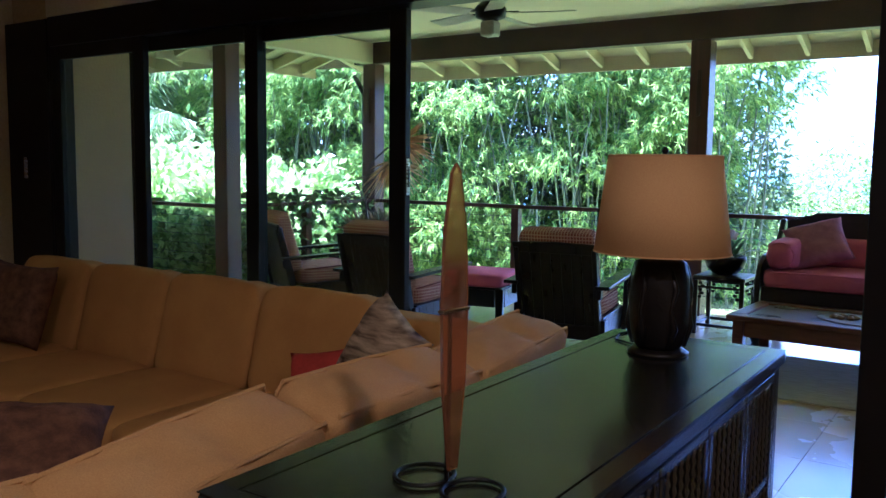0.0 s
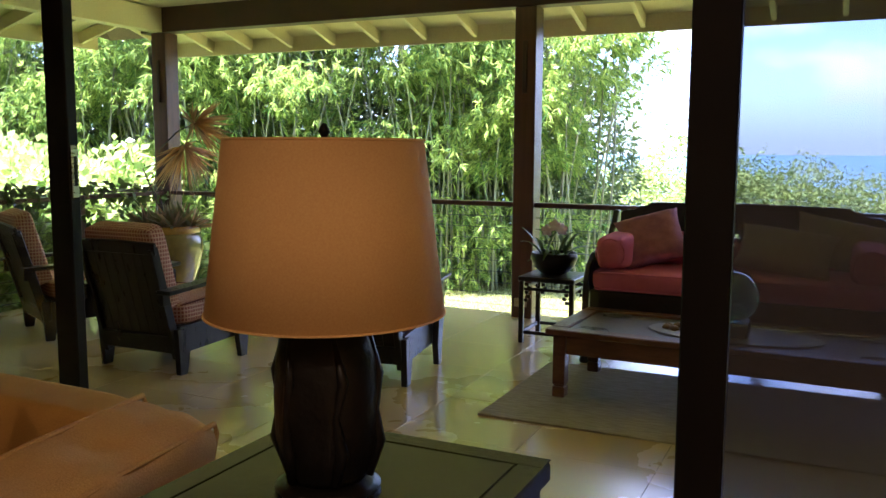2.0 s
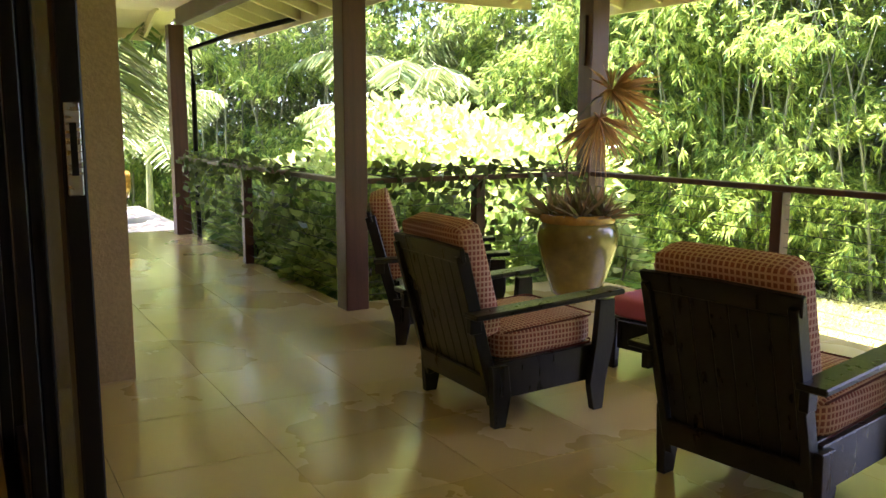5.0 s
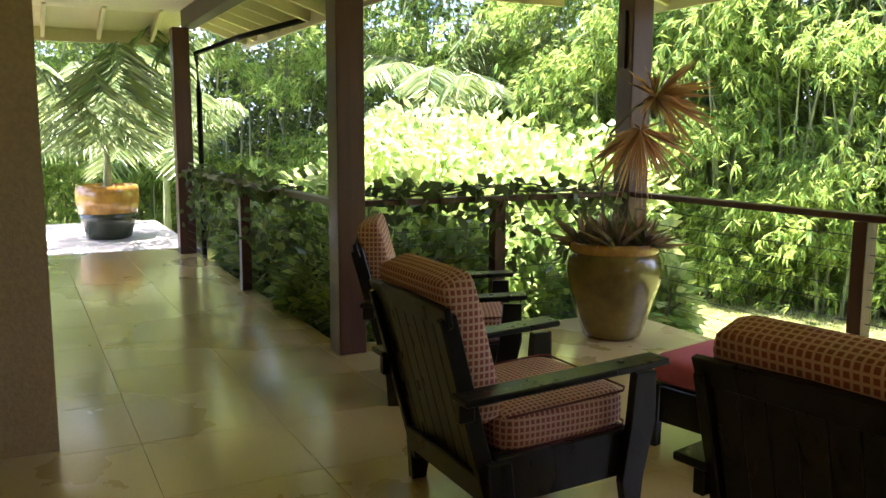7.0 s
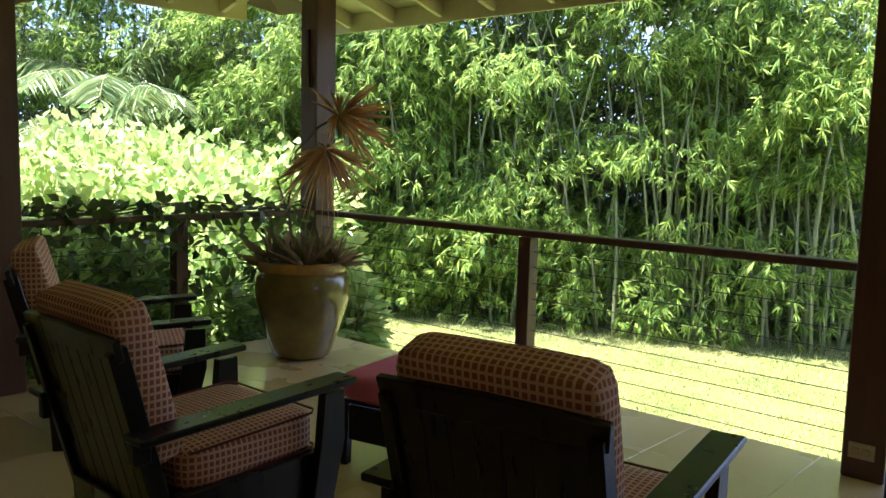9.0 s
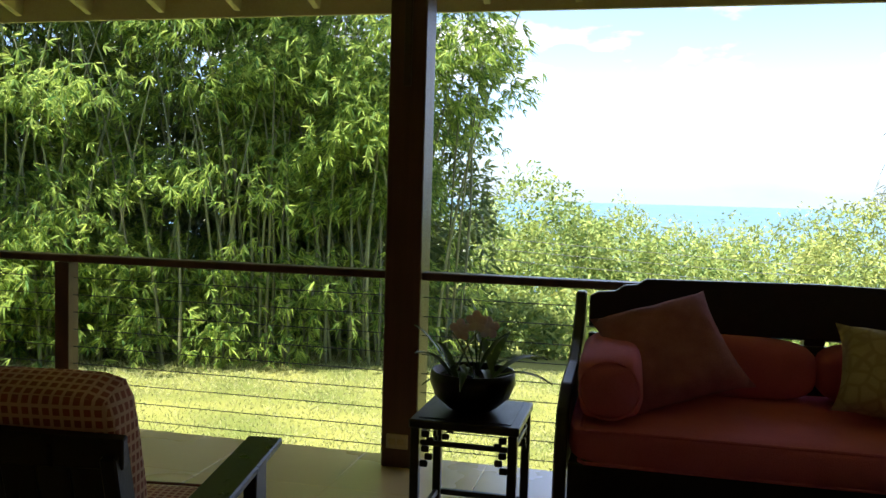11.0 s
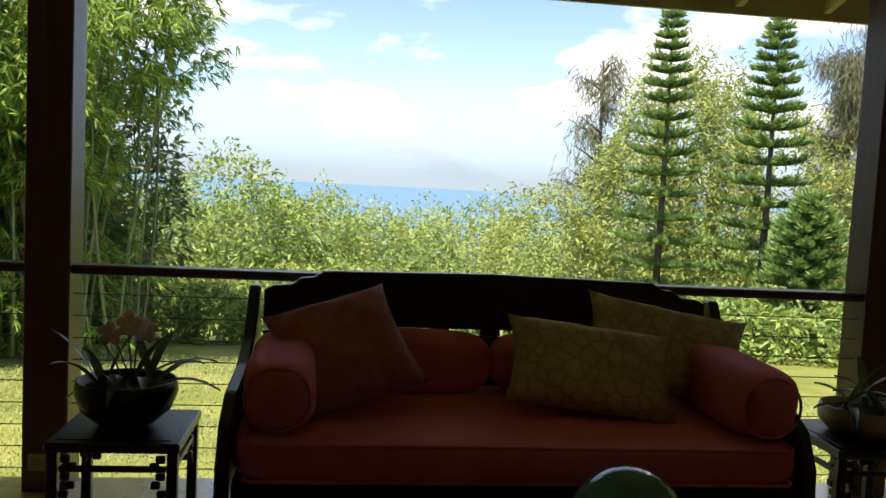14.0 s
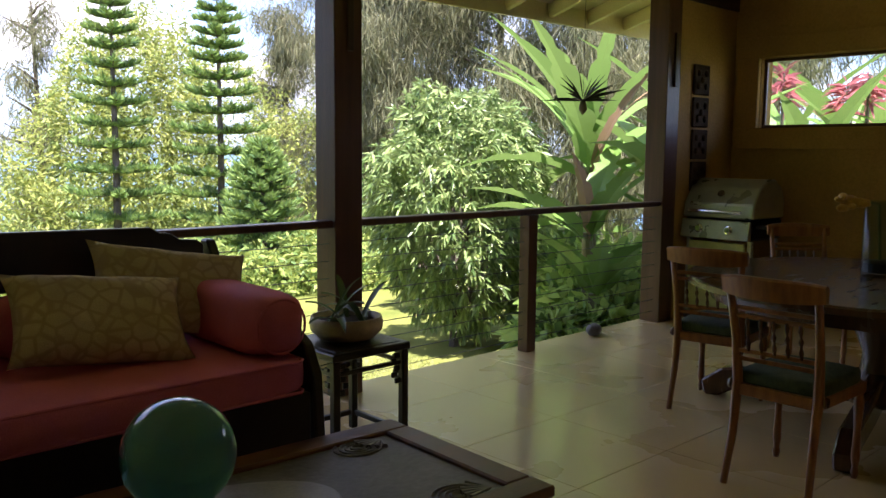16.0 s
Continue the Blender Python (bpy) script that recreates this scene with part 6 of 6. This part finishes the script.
for k in range(4):
    x = -1.27 + 0.635 * k
    soft("back_cushion", cushion(0.625, 0.20, 0.50, 0.02, 8, 13, 0.012), M_SOFA, sf, Matrix.Translation((x, -0.42, 0.645)) @ Matrix.Rotation(radians(-14), 4, "X"))
    soft("seat_cushion", cushion(0.64, 0.72, 0.17, 0.08, 8), M_SOFA, sf, Matrix.Translation((x, -0.88, 0.39)))
for k in range(3):
    soft("seat_cushion", cushion(0.72, 0.66, 0.17, 0.08, 8), M_SOFA, sf, Matrix.Translation((1.10, -1.0 - 0.67 * k, 0.39)))
for k, (y, w, z) in enumerate(((-0.66, 0.68, 0.635), (-1.29, 0.68, 0.64), (-1.93, 0.68, 0.63), (-2.5, 0.62, 0.62))):
    m = Matrix.Translation((1.62, y, z)) @ Matrix.Rotation(radians(13 + 3 * k), 4, "Y") @ Matrix.Rotation(radians(5 - 6 * (k % 2)), 4, "Z") @ Matrix.Rotation(radians(2 - 3 * (k % 2)), 4, "X")
    cu = soft("loose_cushion", cushion(0.23, w - 0.03, 0.51, 0.01, 10, 19, 0.022), M_DAYLIT_LINEN, sf, m, "loose tan back cushion with a welted seam, coloured paler as in daylight")
    for s in (-1, 1):
        bm = tube([tuple(m @ Vector((s * 0.095, q * (w - 0.05) / 2, zz))) for q, zz in ((-1, -0.2), (-1.0, 0.22), (-0.96, 0.244), (0, 0.252), (0.96, 0.244), (1.0, 0.22), (1, -0.2))], 0.006, 6)
        part("welt", bm, M_DAYLIT_LINEN, sf)

M_ZEBRA = mat("striped_cloth", (0.62, 0.50, 0.32), 0.9, (0.05, 0.03, 0.02), 14, 0.2, 200, stretch=(0.4, 1, 3.5))
scatter("throw_pillow", "black and cream striped pillow in the sofa corner", (0.80, -0.74, 0.47), (0.42, 0.42), 0.16, M_ZEBRA, -24, 20, -20, "sofa pillows")
scatter("throw_pillow", "small red pillow on the sofa", (0.55, -0.76, 0.47), (0.30, 0.26), 0.10, mat("red_cloth", (0.55, 0.06, 0.03), 0.9), -25, -12, 10, "sofa pillows")
scatter("throw_pillow", "brown brocade pillow on the sofa", (-1.58, -0.76, 0.47), (0.44, 0.44), 0.16, mat("brown_brocade", (0.22, 0.11, 0.05), 0.8, (0.08, 0.035, 0.02), 22, 0.4, 150), -18, 4, 15, "sofa pillows")
scatter("throw_pillow", "brown brocade pillow at the sofa edge", (0.45, -1.85, 0.47), (0.42, 0.42), 0.16, bpy.data.materials["brown_brocade"], -60, 10, 60, "sofa pillows")

# ---- floor tiles ----
T = 0.668
floor_ob = bpy.data.objects["floor"]
tile_sets = {}


def tile_at(x0, x1, y0, y1):
    key = (round(x1 - x0, 3), round(y1 - y0, 3))
    if key not in tile_sets:
        w, d = key
        o = finish("tile", box(0, w, 0, d, -0.010, 0.0, 0.0012), M_TILE)
        tile_sets[key] = o.data
        bpy.data.objects.remove(o)
    o = new("tile", tile_sets[key])
    o.parent = floor_ob
    o.location = (x0, y0, 0)


g = 0.002
xs_ = [-9.6] + [-0.145 + T * k for k in range(-14, 13)]
ys_ = [-4.78] + [3.293 + T * k for k in range(-12, 3)]
xs_ = sorted([x for x in xs_ if x < 8.2] + [8.25, -4.12])
ys_ = [y for y in ys_ if y < 5.1] + [FLOOR_EDGE]
for a, b in zip(xs_, xs_[1:]):
    for c, d in zip(ys_, ys_[1:]):
        walkway = b < -4.11
        d = min(d, 2.76) if walkway else d
        if b - a < 0.02 or d - c < 0.02 or c < (0.5 if walkway else -3.3) or (c < 0.0 and b > 4.7):
            continue
        tile_at(a + g / 2, b - g / 2, c + g / 2, d - g / 2)
